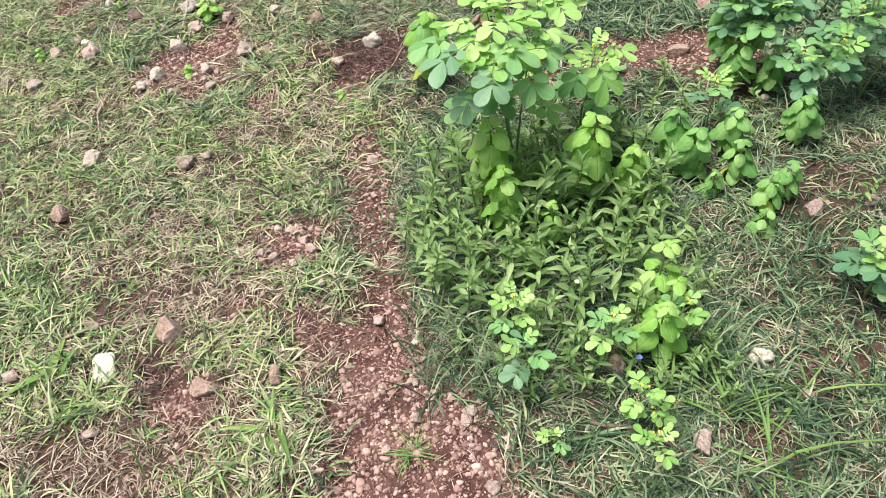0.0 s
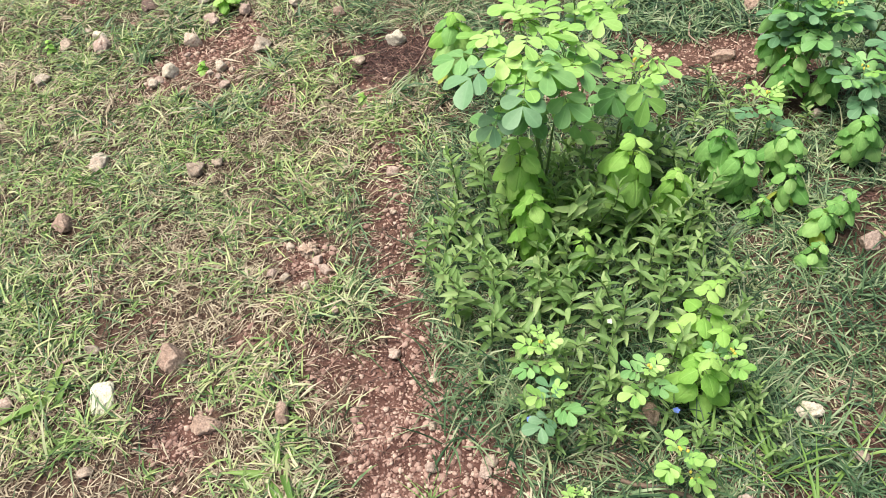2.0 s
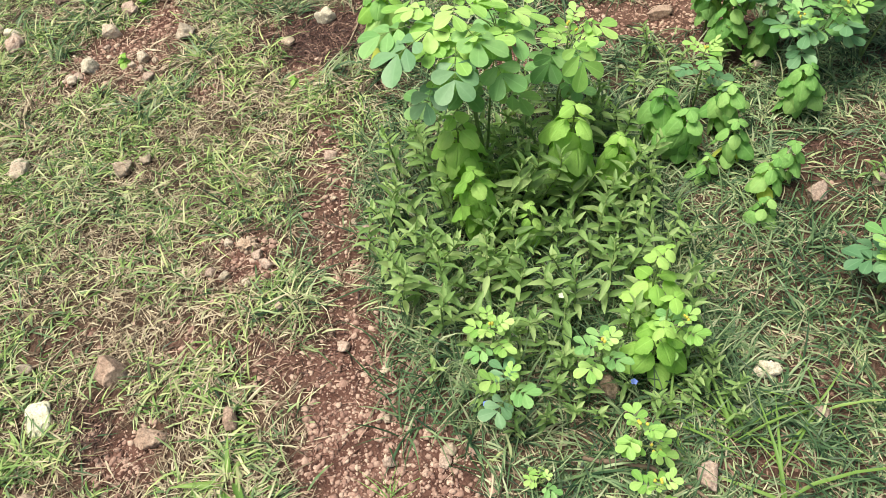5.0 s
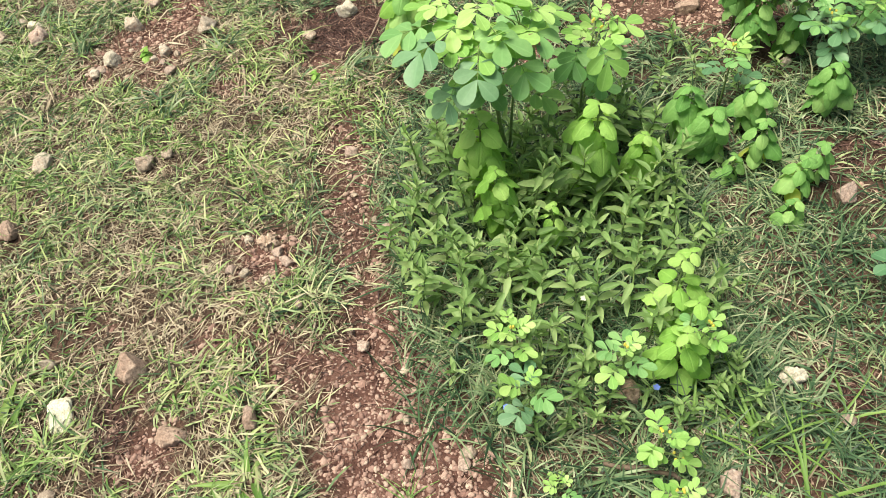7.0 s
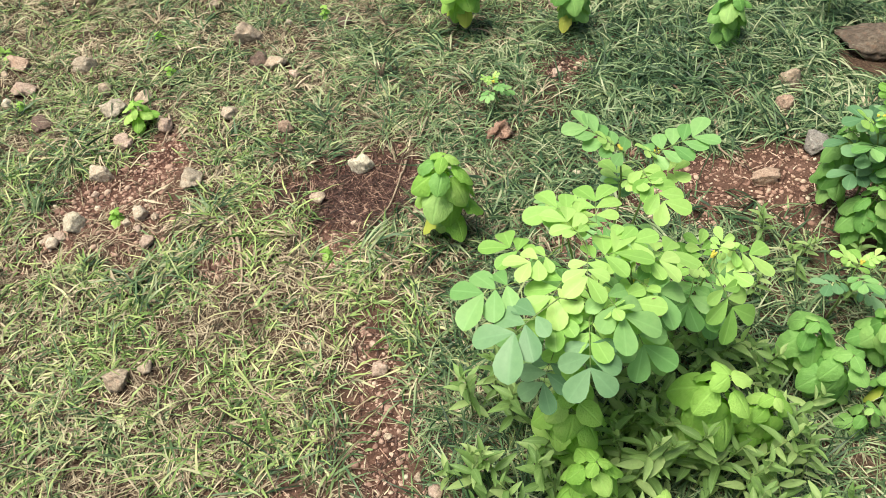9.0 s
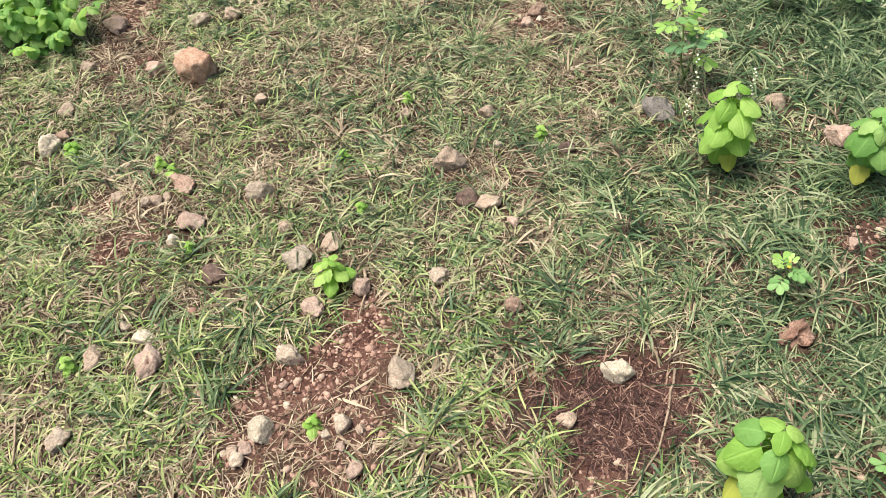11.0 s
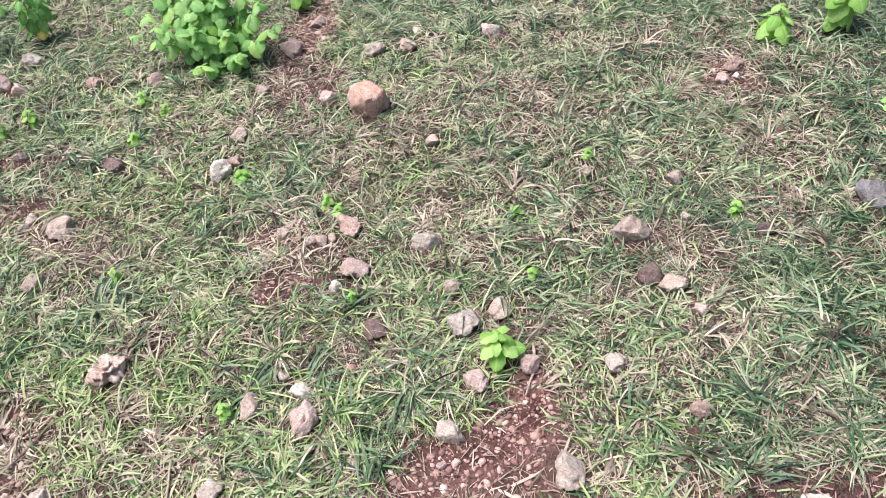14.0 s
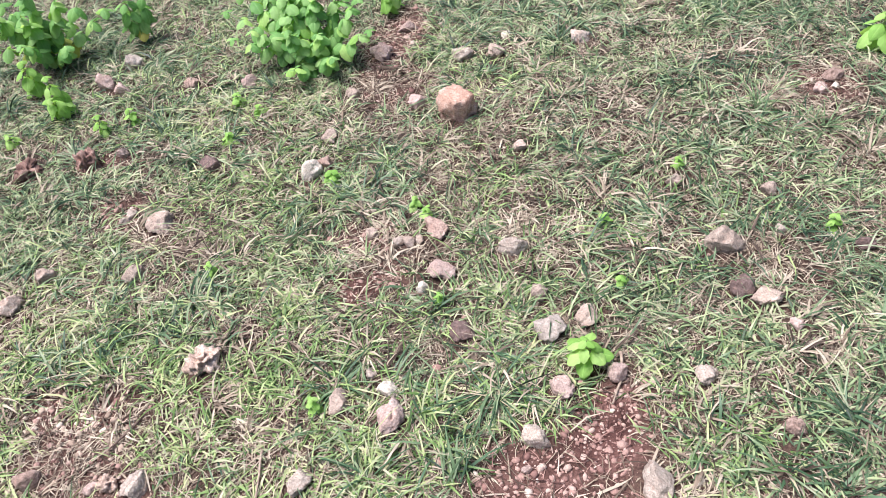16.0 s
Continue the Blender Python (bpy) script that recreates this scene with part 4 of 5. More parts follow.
def lancet(s):
    return 0.008 + 0.15 * (math.sin(math.pi * s ** 0.85) ** 0.8 if 0 < s < 1 else 0)


def ribbon(s):
    return 0.05 * (1 - s ** 2.2) * (0.6 + 0.4 * min(1, 4 * s)) + 0.002


LEAFLETS = {m.name: [leaf_mesh("leaflet", obovate, m, 8, 4, 0.04 + 0.05 * v, 0.03 + 0.07 * v) for v in range(3)] for m in (LIME, YOUNG, MID, BLUE_GREEN, YELLOWED)}
OVATE = {m.name: [leaf_mesh("leaf", ovate, m, 10, 4, 0.06, 0.27 + 0.14 * v, 0.3, 0.04, 0.26) for v in range(3)] for m in (NETTLE, NETTLE_DARK, YELLOWED, MID)}
LANCES = [leaf_mesh("leaf", lancet, LANCE, 6, 2, 0.35, 0.05 + 0.14 * v) for v in range(3)]
RACHIS = tube_mesh("leaf", [Vector((0, 0.16 * i, 0.03 * math.sin(0.5 * i))) for i in range(7)], 0.014, 0.008, STEM, 5)


def compound_leaf(parent, m, material, r, pairs=3):
    """A pinnate leaf: a stalk with leaflets in pairs, the end pair the largest."""
    stalk = part("leaf", RACHIS, parent, m)
    for j in range(pairs if pairs > 3 else 0):
        for side in (-1, 1):
            part("leaflet", r.choice(LEAFLETS[material.name]), stalk, turned((0, 0.12 + 0.83 * j / (pairs - 1), 0.02), 90 - side * (80 - 9 * j + r.uniform(-6, 6)), r.uniform(-8, 6), -side * r.uniform(0, 12), (0.42 + 0.04 * j) * r.uniform(0.92, 1.08)))
    for j in range(pairs if pairs < 4 else 0):
        y = 0.95 - 0.23 * (pairs - 1 - j)
        size = (0.52, 0.68, 0.8)[j + 3 - pairs]
        for side in (-1, 1):
            spread = (80, 66, 38)[j + 3 - pairs] + r.uniform(-7, 7)
            part("leaflet", r.choice(LEAFLETS[material.name]), stalk, turned((0, y, 0.02), 90 - side * spread, r.uniform(-12, 4), -side * r.uniform(-4, 10), size * r.uniform(0.9, 1.1)))
    return stalk


def senna(x, y, shoots, size, label, seed, group="compound-leaved weeds", old=BLUE_GREEN, bloom=True, large=(), shady=False, pairs=3):
    """A weed with pinnate leaves. shoots: (tip offset x, y, height, leaves). large: outer leaves (middle x, y, height, azimuth, pitch, size, material)."""
    r = random.Random(seed)
    plant = tagged(new("senna_weed"), label, "weed", group)
    plant.matrix_world = pose(x, y, at(x, y) - 0.004)
    stems = []
    for tx, ty, tz, count in shoots:
        pts = arc((tx, ty, tz), 0.35, 7, 0.004, r)
        part("stem", tube_mesh("stem", pts, 0.0016 + 0.006 * tz, 0.0011, STEM), plant)
        turn = r.uniform(0, 360)
        for j in range(count):
            f = 1 - 0.45 * (j / max(count, 1)) ** 0.9
            az = turn + 137.5 * j
            s = size * (0.5 + 0.6 * min(1, (j + 0.6) / (0.55 * count)))
            # shady: blue-green leaves a step darker, with the thicket's shade put into the colour
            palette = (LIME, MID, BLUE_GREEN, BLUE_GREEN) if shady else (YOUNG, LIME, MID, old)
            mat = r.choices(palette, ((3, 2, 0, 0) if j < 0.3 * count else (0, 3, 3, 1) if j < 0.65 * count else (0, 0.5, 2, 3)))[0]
            pitch = (38 - 46 * (j / max(count - 1, 1)) + r.uniform(-8, 8)) if count > 2 else 20
            compound_leaf(plant, turned(along(pts, f), az, pitch, r.uniform(-12, 12), s), mat, r, 2 if j < 1 and tz < 0.1 else 3)
        stems.append(pts)
        if bloom:
            for _ in range(3):
                b = lump(1, r.randint(0, 999), 0.2, 1)
                bmesh.ops.scale(b, vec=(0.0028, 0.0028, 0.0042), verts=b.verts)
                me = bpy.data.meshes.new("bud")
                b.to_mesh(me)
                b.free()
                me.materials.append(BUD)
                part("bud", me, plant, Matrix.Translation(pts[-1] + Vector((r.uniform(-0.007, 0.007), r.uniform(-0.007, 0.007), r.uniform(0.0, 0.008)))), "small yellow bud")
    for lx, ly, lz, az, pitch, s, mat in large:
        m = turned((lx - x, ly - y, lz - at(x, y)), az, pitch, r.uniform(-8, 8), s) @ Matrix.Translation((0, -0.72, 0))
        root = m.translation
        near = min((along(q, 0.3 + 0.07 * h) for q in stems for h in range(11)), key=lambda p: (p - root).length + 0.6 * max(0, p.z - root.z))
        part("leaf_stalk", tube_mesh("leaf_stalk", [near, near.lerp(root, 0.5) + Vector((0, 0, 0.008)), root], 0.0013, 0.001, STEM, 5), plant)
        compound_leaf(plant, m, mat, r, pairs)
    return plant


def nettle(x, y, shoots, size, label, seed, material=NETTLE, yellow=0.0, name="nettle_weed", group="drooping-leaved weeds", fall=(-60, -18), stalks=True):
    """An upright weed whose broad leaves hang round the stem in tiers. shoots: (tip offset x, y, height, tiers)."""
    r = random.Random(seed)
    plant = tagged(new(name), label, "weed", group)
    plant.matrix_world = pose(x, y, at(x, y) - 0.004)
    for tx, ty, tz, tiers in shoots:
        pts = arc((tx, ty, tz), 0.2, 6, 0.003, r)
        part("stem", tube_mesh("stem", pts, 0.0015 + 0.007 * tz, 0.0013, STEM), plant)
        turn = r.uniform(0, 360)
        for j in range(tiers):
            f = 1 - 0.7 * (j / max(tiers - 1, 1)) ** 0.9
            s = size * min(1.0, 0.5 + 0.25 * j) * (1 - 0.2 * max(0, j - 0.6 * tiers) / max(1, 0.4 * tiers))
            whorl = 4 if 0 < j < 4 and stalks else 3
            for q in range(whorl):
                az = turn + (45 if stalks else 47) * j + 360 / whorl * q + r.uniform(-14, 14)
                out = (0.33 * s if j else 0.06 * s) if stalks else 0.04 * s
                p = along(pts, f)
                root = p + Vector((math.cos(radians(az)) * out, math.sin(radians(az)) * out, 0.12 * s))
                if stalks:
                    part("leaf_stalk", tube_mesh("leaf_stalk", [p, p.lerp(root, 0.55) + Vector((0, 0, 0.04 * s)), root], 0.0008, 0.0007, STEM, 4), plant)
                mat = YELLOWED if j == tiers - 1 and r.random() < yellow else r.choice(material) if isinstance(material, tuple) else material
                pitch = r.uniform(*fall) * (0.1, 0.55, 1)[min(j, 2)]
                part("leaf", r.choice(OVATE[mat.name]), plant, turned(root, az, pitch, r.uniform(-22, 22), s * r.uniform(0.88, 1.1)), "yellowed leaf" if mat is YELLOWED else "")
    return plant


def lance_weed(seed, height, count):
    """A leaning stem set with narrow grey-green leaves."""
    r = random.Random(seed)
    plant = tagged(new("lance_leaf_weed"), "dense low weed with narrow grey-green leaves", "weed", "narrow-leaved weeds")
    a = r.uniform(0, 6.28)
    lean = r.uniform(0.02, 0.07)
    pts = arc((math.cos(a) * lean, math.sin(a) * lean, height), 0.5, 6, 0.004, r)
    part("stem", tube_mesh("stem", pts, 0.0022, 0.0009, STEM, 5), plant)
    turn = r.uniform(0, 360)
    for j in range(count):
        f = 1 - 0.85 * (j / count)
        s = (0.018 + 0.022 * min(1, (j + 1) / (0.4 * count))) * r.uniform(0.8, 1.2)
        part("leaf", r.choice(LANCES), plant, turned(along(pts, f), turn + 128 * j + r.uniform(-20, 20), 62 - 52 * min(1, j / (0.7 * count)) + r.uniform(-24, 24), r.uniform(-30, 30), s))
    return plant


def tuft(x, y, n, length, width, material, label, seed, lift=(15, 60), name="grass_tuft", bend=1.0):
    """A clump of blades spreading from one root, each blade a part."""
    r = random.Random(seed)
    root = tagged(new(name), label, "grass tuft", "separate tufts in the turf")
    root.matrix_world = pose(x, y, at(x, y) - 0.002)
    for shape in range(3):
        me = leaf_mesh("blade", lambda s: width * ribbon(s) * 10, material, 6, 2, 0.3, bend * (0.25 + 0.2 * shape))
        for j in range(n // 3):
            part("blade", me, root, turned((r.gauss(0, 0.006), r.gauss(0, 0.006), 0), r.uniform(0, 360), r.uniform(*lift), r.uniform(-20, 20), length * r.uniform(0.55, 1.15)))
    return root


def twig(points, r0, material, label, seed=1):
    """A thin stick lying on the turf along ground points."""
    r = random.Random(seed)
    x0, y0 = points[0]
    z0 = at(x0, y0)
    fine = []
    for (ax, ay), (bx, by) in zip(points, points[1:]):
        for q in range(4):
            fine.append((ax + (bx - ax) * q / 4 + r.uniform(-0.002, 0.002), ay + (by - ay) * q / 4 + r.uniform(-0.002, 0.002)))
    fine.append(points[-1])
    pts = [Vector((px - x0, py - y0, at(px, py) - z0 + r0 + 0.006)) for px, py in fine]
    ob = new("twig", tube_mesh("twig", pts, r0, 0.45 * r0, material, 6))
    ob.location = (x0, y0, z0)
    return tagged(ob, label, "twig", "fallen twigs")


# the tall pinnate-leaved weeds by the path
tall_weed = senna(0.1, 1.53, [(-0.05, 0.04, 0.47, 6), (-0.03, -0.09, 0.44, 5), (-0.1, -0.05, 0.38, 3), (0.04, -0.02, 0.4, 4)], 0.056, "tall pinnate-leaved weed with blue-green lower leaves", 3, old=MID, large=[
    (-0.03, 1.41, 0.455, 205, -18, 0.078, BLUE_GREEN), (0.05, 1.38, 0.415, 265, -28, 0.066, BLUE_GREEN), (0.0, 1.4, 0.355, 235, -35, 0.06, BLUE_GREEN), (-0.06, 1.48, 0.445, 190, -8, 0.073, MID),
    (0.05, 1.57, 0.49, 150, 8, 0.061, LIME), (0.09, 1.5, 0.47, 20, -5, 0.065, LIME), (0.02, 1.46, 0.46, 230, -10, 0.061, LIME), (0.09, 1.43, 0.45, 300, -15, 0.070, MID), (0.15, 1.48, 0.42, 330, -20, 0.070, MID),
    (0.13, 1.43, 0.38, 290, -30, 0.065, MID), (0.18, 1.55, 0.41, 10, -12, 0.063, LIME), (-0.02, 1.55, 0.44, 140, 0, 0.056, LIME), (0.1, 1.6, 0.46, 80, 0, 0.061, LIME),
    (0.0, 1.5, 0.475, 200, 2, 0.050, YOUNG), (0.06, 1.47, 0.48, 260, -4, 0.050, YOUNG), (0.12, 1.53, 0.465, 340, 0, 0.053, LIME), (0.05, 1.53, 0.5, 120, 10, 0.045, YOUNG), (0.11, 1.46, 0.43, 310, -12, 0.057, LIME), (0.16, 1.51, 0.44, 350, -8, 0.050, YOUNG), (0.06, 1.42, 0.43, 255, -14, 0.057, LIME), (0.02, 1.43, 0.44, 220, -10, 0.054, LIME)])
senna(0.27, 1.63, [(0.02, -0.05, 0.36, 7), (0.04, 0.0, 0.31, 6)], 0.048, "pinnate-leaved weed with pale lime young leaves", 4, old=MID, large=[(0.3, 1.53, 0.31, 300, -45, 0.068, LIME), (0.25, 1.55, 0.3, 240, -30, 0.060, MID), (0.34, 1.6, 0.33, 350, -15, 0.056, LIME)])
senna(0.19, 1.74, [(-0.02, 0.0, 0.45, 4), (0.05, 0.03, 0.41, 4)], 0.045, "slender feathery-leaved weed with small yellow buds", 5, large=[(0.28, 1.77, 0.42, 10, 14, 0.085, MID), (0.135, 1.76, 0.46, 150, 26, 0.08, MID), (0.22, 1.68, 0.4, 290, -16, 0.075, LIME)], pairs=5)
DEAD = leaf_material("dead_leaf", (0.2, 0.1, 0.07), (0.33, 0.19, 0.14), (0.42, 0.28, 0.2), 0.6, 0.15)
part("dead_leaf", leaf_mesh("dead_leaf", ovate, DEAD, 8, 4, 0.35, 0.3, 0.6), tall_weed, turned((0.04, -0.08, 0.43), 330, -18, 30, 0.03), "brown withered leaf")
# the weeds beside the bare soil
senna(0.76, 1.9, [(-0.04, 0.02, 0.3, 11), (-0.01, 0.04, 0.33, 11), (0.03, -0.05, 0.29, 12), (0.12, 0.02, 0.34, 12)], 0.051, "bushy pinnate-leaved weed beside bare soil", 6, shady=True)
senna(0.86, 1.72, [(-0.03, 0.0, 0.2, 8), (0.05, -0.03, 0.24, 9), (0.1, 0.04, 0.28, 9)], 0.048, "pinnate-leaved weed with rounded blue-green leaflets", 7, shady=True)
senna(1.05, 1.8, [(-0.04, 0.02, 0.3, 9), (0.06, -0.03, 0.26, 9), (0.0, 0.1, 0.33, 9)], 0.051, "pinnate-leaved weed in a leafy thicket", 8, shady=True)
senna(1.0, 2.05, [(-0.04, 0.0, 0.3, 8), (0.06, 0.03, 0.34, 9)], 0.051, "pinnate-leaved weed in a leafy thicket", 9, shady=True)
senna(0.61, 1.69, [(0.0, -0.02, 0.19, 6)], 0.040, "young pinnate-leaved weed with pale tip", 10)
senna(0.8, 1.1, [(0.0, 0.0, 0.14, 8), (0.03, 0.02, 0.12, 6)], 0.046, "low pale pinnate-leaved weed in grass", 12)
# seedlings round the low weeds
senna(0.07, 1.02, [(-0.01, -0.01, 0.18, 7)], 0.030, "lime-green pinnate seedling among narrow-leaved weeds", 13, old=LIME)
senna(0.085, 0.93, [(-0.01, -0.03, 0.165, 5)], 0.036, "pale pinnate seedling with broad leaflets", 14, old=MID, bloom=False, shady=True)
senna(0.24, 0.97, [(0.0, -0.02, 0.175, 6)], 0.031, "lime-green pinnate seedling among narrow-leaved weeds", 15, old=LIME)
senna(0.38, 1.0, [(0.0, -0.02, 0.165, 7)], 0.030, "yellowish pinnate seedling among narrow-leaved weeds", 16, old=LIME)
senna(0.275, 0.84, [(0.0, -0.03, 0.14, 5), (0.02, -0.05, 0.1, 4)], 0.028, "yellow-green pinnate seedling in long grass", 17, old=LIME)
senna(0.29, 0.73, [(-0.015, -0.02, 0.15, 5)], 0.026, "yellow-green pinnate seedling in long grass", 18, old=LIME)
senna(0.115, 0.8, [(0.0, -0.02, 0.05, 4)], 0.021, "tiny yellow-green pinnate seedling in grass", 19, old=LIME, bloom=False)
senna(0.06, 2.45, [(-0.01, -0.01, 0.09, 6)], 0.028, "pale pinnate seedling standing alone in turf", 20, old=MID)
senna(0.15, 2.03, [(-0.02, 0.01, 0.05, 4), (0.02, 0.0, 0.06, 4)], 0.026, "pale pinnate seedling standing alone in turf", 21, old=MID, bloom=False)
senna(-0.02, 3.13, [(-0.03, 0.02, 0.25, 8), (0.02, -0.05, 0.2, 7)], 0.040, "pinnate-leaved weed standing in long grass", 22)
senna(0.45, 3.4, [(0.0, 0.0, 0.12, 6)], 0.040, "pale pinnate seedling in long grass", 23)
senna(0.3, 3.42, [(0.0, 0.0, 0.1, 6)], 0.032, "pale pinnate seedling in long grass", 24)
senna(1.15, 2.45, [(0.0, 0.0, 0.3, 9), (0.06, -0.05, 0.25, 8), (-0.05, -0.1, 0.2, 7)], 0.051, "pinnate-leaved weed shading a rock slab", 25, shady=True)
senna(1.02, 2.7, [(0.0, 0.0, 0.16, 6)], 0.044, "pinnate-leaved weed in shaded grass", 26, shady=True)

# weeds with hanging broad leaves
nettle(0.05, 1.46, [(-0.01, -0.05, 0.3, 8)], 0.058, "bright green weed with hanging broad leaves", 30)
nettle(0.065, 1.37, [(0.0, -0.04, 0.23, 7)], 0.05, "bright green weed with hanging broad leaves", 31)
nettle(0.27, 1.46, [(0.0, -0.05, 0.29, 8)], 0.064, "bright green weed with hanging broad leaves", 32)
nettle(0.37, 1.45, [(0.0, -0.02, 0.18, 7)], 0.048, "small green weed with hanging leaves", 33)
nettle(0.17, 1.32, [(0.0, -0.02, 0.15, 4)], 0.034, "small green weed with hanging leaves", 34)
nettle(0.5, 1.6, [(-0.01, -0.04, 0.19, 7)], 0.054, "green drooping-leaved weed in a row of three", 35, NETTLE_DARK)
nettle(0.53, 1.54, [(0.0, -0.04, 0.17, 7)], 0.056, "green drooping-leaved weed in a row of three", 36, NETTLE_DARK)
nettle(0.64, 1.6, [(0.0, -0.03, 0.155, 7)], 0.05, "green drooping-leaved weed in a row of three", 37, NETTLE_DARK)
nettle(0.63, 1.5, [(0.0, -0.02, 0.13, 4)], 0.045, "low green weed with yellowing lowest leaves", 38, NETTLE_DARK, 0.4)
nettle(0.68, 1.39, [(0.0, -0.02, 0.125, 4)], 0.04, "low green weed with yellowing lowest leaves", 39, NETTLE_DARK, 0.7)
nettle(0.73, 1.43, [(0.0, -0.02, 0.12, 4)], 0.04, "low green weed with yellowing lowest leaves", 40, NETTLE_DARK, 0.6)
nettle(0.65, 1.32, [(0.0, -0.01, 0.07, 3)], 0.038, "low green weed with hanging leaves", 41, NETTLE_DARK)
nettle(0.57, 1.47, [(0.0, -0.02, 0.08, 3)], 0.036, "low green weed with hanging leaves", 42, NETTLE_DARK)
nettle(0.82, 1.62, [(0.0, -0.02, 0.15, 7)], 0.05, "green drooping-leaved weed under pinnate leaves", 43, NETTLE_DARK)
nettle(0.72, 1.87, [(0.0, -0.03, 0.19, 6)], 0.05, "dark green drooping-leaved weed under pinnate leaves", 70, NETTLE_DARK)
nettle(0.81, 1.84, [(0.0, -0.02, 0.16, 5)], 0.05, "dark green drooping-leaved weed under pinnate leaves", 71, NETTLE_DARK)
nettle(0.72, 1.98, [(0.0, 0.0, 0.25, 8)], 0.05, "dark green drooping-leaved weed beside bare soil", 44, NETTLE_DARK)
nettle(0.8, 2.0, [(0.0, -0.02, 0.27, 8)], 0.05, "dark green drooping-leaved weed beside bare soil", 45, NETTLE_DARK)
nettle(-0.1, 2.03, [(0.0, -0.02, 0.235, 8)], 0.07, "bright green weed with large hanging leaves", 46, (NETTLE, NETTLE_DARK), 0.5)
nettle(0.02, 2.82, [(-0.02, -0.03, 0.25, 8)], 0.066, "bright green weed with hanging leaves, yellow below", 47, NETTLE, 0.9)
nettle(0.31, 2.77, [(-0.01, -0.03, 0.21, 8)], 0.06, "green weed with hanging leaves beside a stone", 48, NETTLE_DARK, 0.3)
nettle(-0.86, 2.52, [(0.0, -0.01, 0.085, 5)], 0.039, "small bright green weed beside a grey stone", 49, NETTLE, 0, fall=(-38, 8))
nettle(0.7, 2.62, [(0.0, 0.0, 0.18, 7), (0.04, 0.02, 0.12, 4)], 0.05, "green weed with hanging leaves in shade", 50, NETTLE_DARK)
nettle(-0.25, 3.68, [(0.0, 0.0, 0.1, 4)], 0.055, "bright green weed with hanging leaves in turf", 51)
nettle(-0.08, 3.72, [(0.0, 0.0, 0.2, 7)], 0.06, "bright green weed with hanging leaves in turf", 52)
# broad round leaves at the edge of the low weeds
nettle(0.36, 1.1, [(0.0, -0.01, 0.2, 3), (0.03, 0.03, 0.17, 3)], 0.05, "lime-green broad-leaved weed spreading its leaves", 53, NETTLE, 0, fall=(-28, 10))
nettle(0.34, 0.99, [(0.0, -0.03, 0.18, 4), (0.03, 0.02, 0.19, 3)], 0.048, "lime-green broad-leaved weed spreading its leaves", 54, NETTLE, 0.2, fall=(-35, 8))
# leafy shrubs farther off
nettle(-1.86, 3.52, [(-0.27, 0.0, 0.19, 6), (-0.24, -0.06, 0.13, 5), (-0.3, 0.1, 0.24, 7), (0.16, 0.06, 0.2, 6), (-0.16, -0.06, 0.16, 7), (-0.1, 0.05, 0.24, 8), (-0.03, -0.08, 0.17, 7), (0.06, -0.06, 0.15, 7), (0.02, 0.06, 0.25, 8), (0.12, -0.12, 0.11, 6), (-0.06, 0.14, 0.28, 8), (0.1, 0.12, 0.22, 8), (-0.2, 0.1, 0.22, 7), (0.2, 0.0, 0.13, 6), (-0.02, -0.15, 0.08, 5)], 0.046, "leafy bright green shrub beside bare soil", 60, (NETTLE, NETTLE_DARK, NETTLE_DARK, NETTLE_DARK), 0.05, "shrub", "leafy shrubs", (-50, 0), False)
nettle(-2.05, 3.72, [(-0.1, 0.0, 0.24, 8), (0.0, 0.05, 0.27, 8), (0.1, -0.04, 0.22, 7), (0.2, 0.08, 0.26, 8)], 0.044, "leafy green shrub behind another", 61, NETTLE_DARK, 0, "shrub", "leafy shrubs", (-65, -20), False)
nettle(-2.84, 3.47, [(-0.05, -0.12, 0.27, 8), (-0.16, -0.1, 0.3, 8), (0.02, 0.0, 0.33, 8), (-0.12, -0.05, 0.24, 8), (-0.04, 0.05, 0.3, 8), (0.04, -0.08, 0.25, 8), (0.12, 0.02, 0.26, 8), (0.06, -0.16, 0.18, 7), (0.18, -0.1, 0.14, 6), (-0.2, 0.06, 0.24, 6), (-0.3, -0.14, 0.2, 5), (0.28, 0.12, 0.2, 5), (0.14, 0.2, 0.24, 5)], 0.046, "open green shrub with some yellow leaves", 62, (NETTLE, NETTLE_DARK, NETTLE_DARK, NETTLE_DARK), 0.4, "shrub", "leafy shrubs", (-50, 0), False)
nettle(-2.62, 3.2, [(0.0, 0.0, 0.14, 4), (0.03, -0.06, 0.1, 4)], 0.042, "small bright green weed in the turf", 63, NETTLE)
nettle(-2.78, 3.28, [(0.0, 0.0, 0.14, 5)], 0.044, "small bright green weed in the turf", 64, NETTLE, 0.4)
nettle(-2.42, 3.12, [(0.0, 0.0, 0.07, 3)], 0.034, "small bright green weed in the turf", 65, NETTLE)
nettle(-2.7, 3.03, [(0.0, 0.0, 0.05, 3)], 0.034, "small bright green weed in the turf", 66, NETTLE)
nettle(-2.58, 3.62, [(0.0, 0.0, 0.2, 5), (0.06, 0.05, 0.2, 5)], 0.048, "small green shrub with yellow leaves", 67, NETTLE_DARK, 0.6)
nettle(-1.73, 3.86, [(0.0, 0.0, 0.12, 4)], 0.05, "small green weed on bare soil", 68, NETTLE)
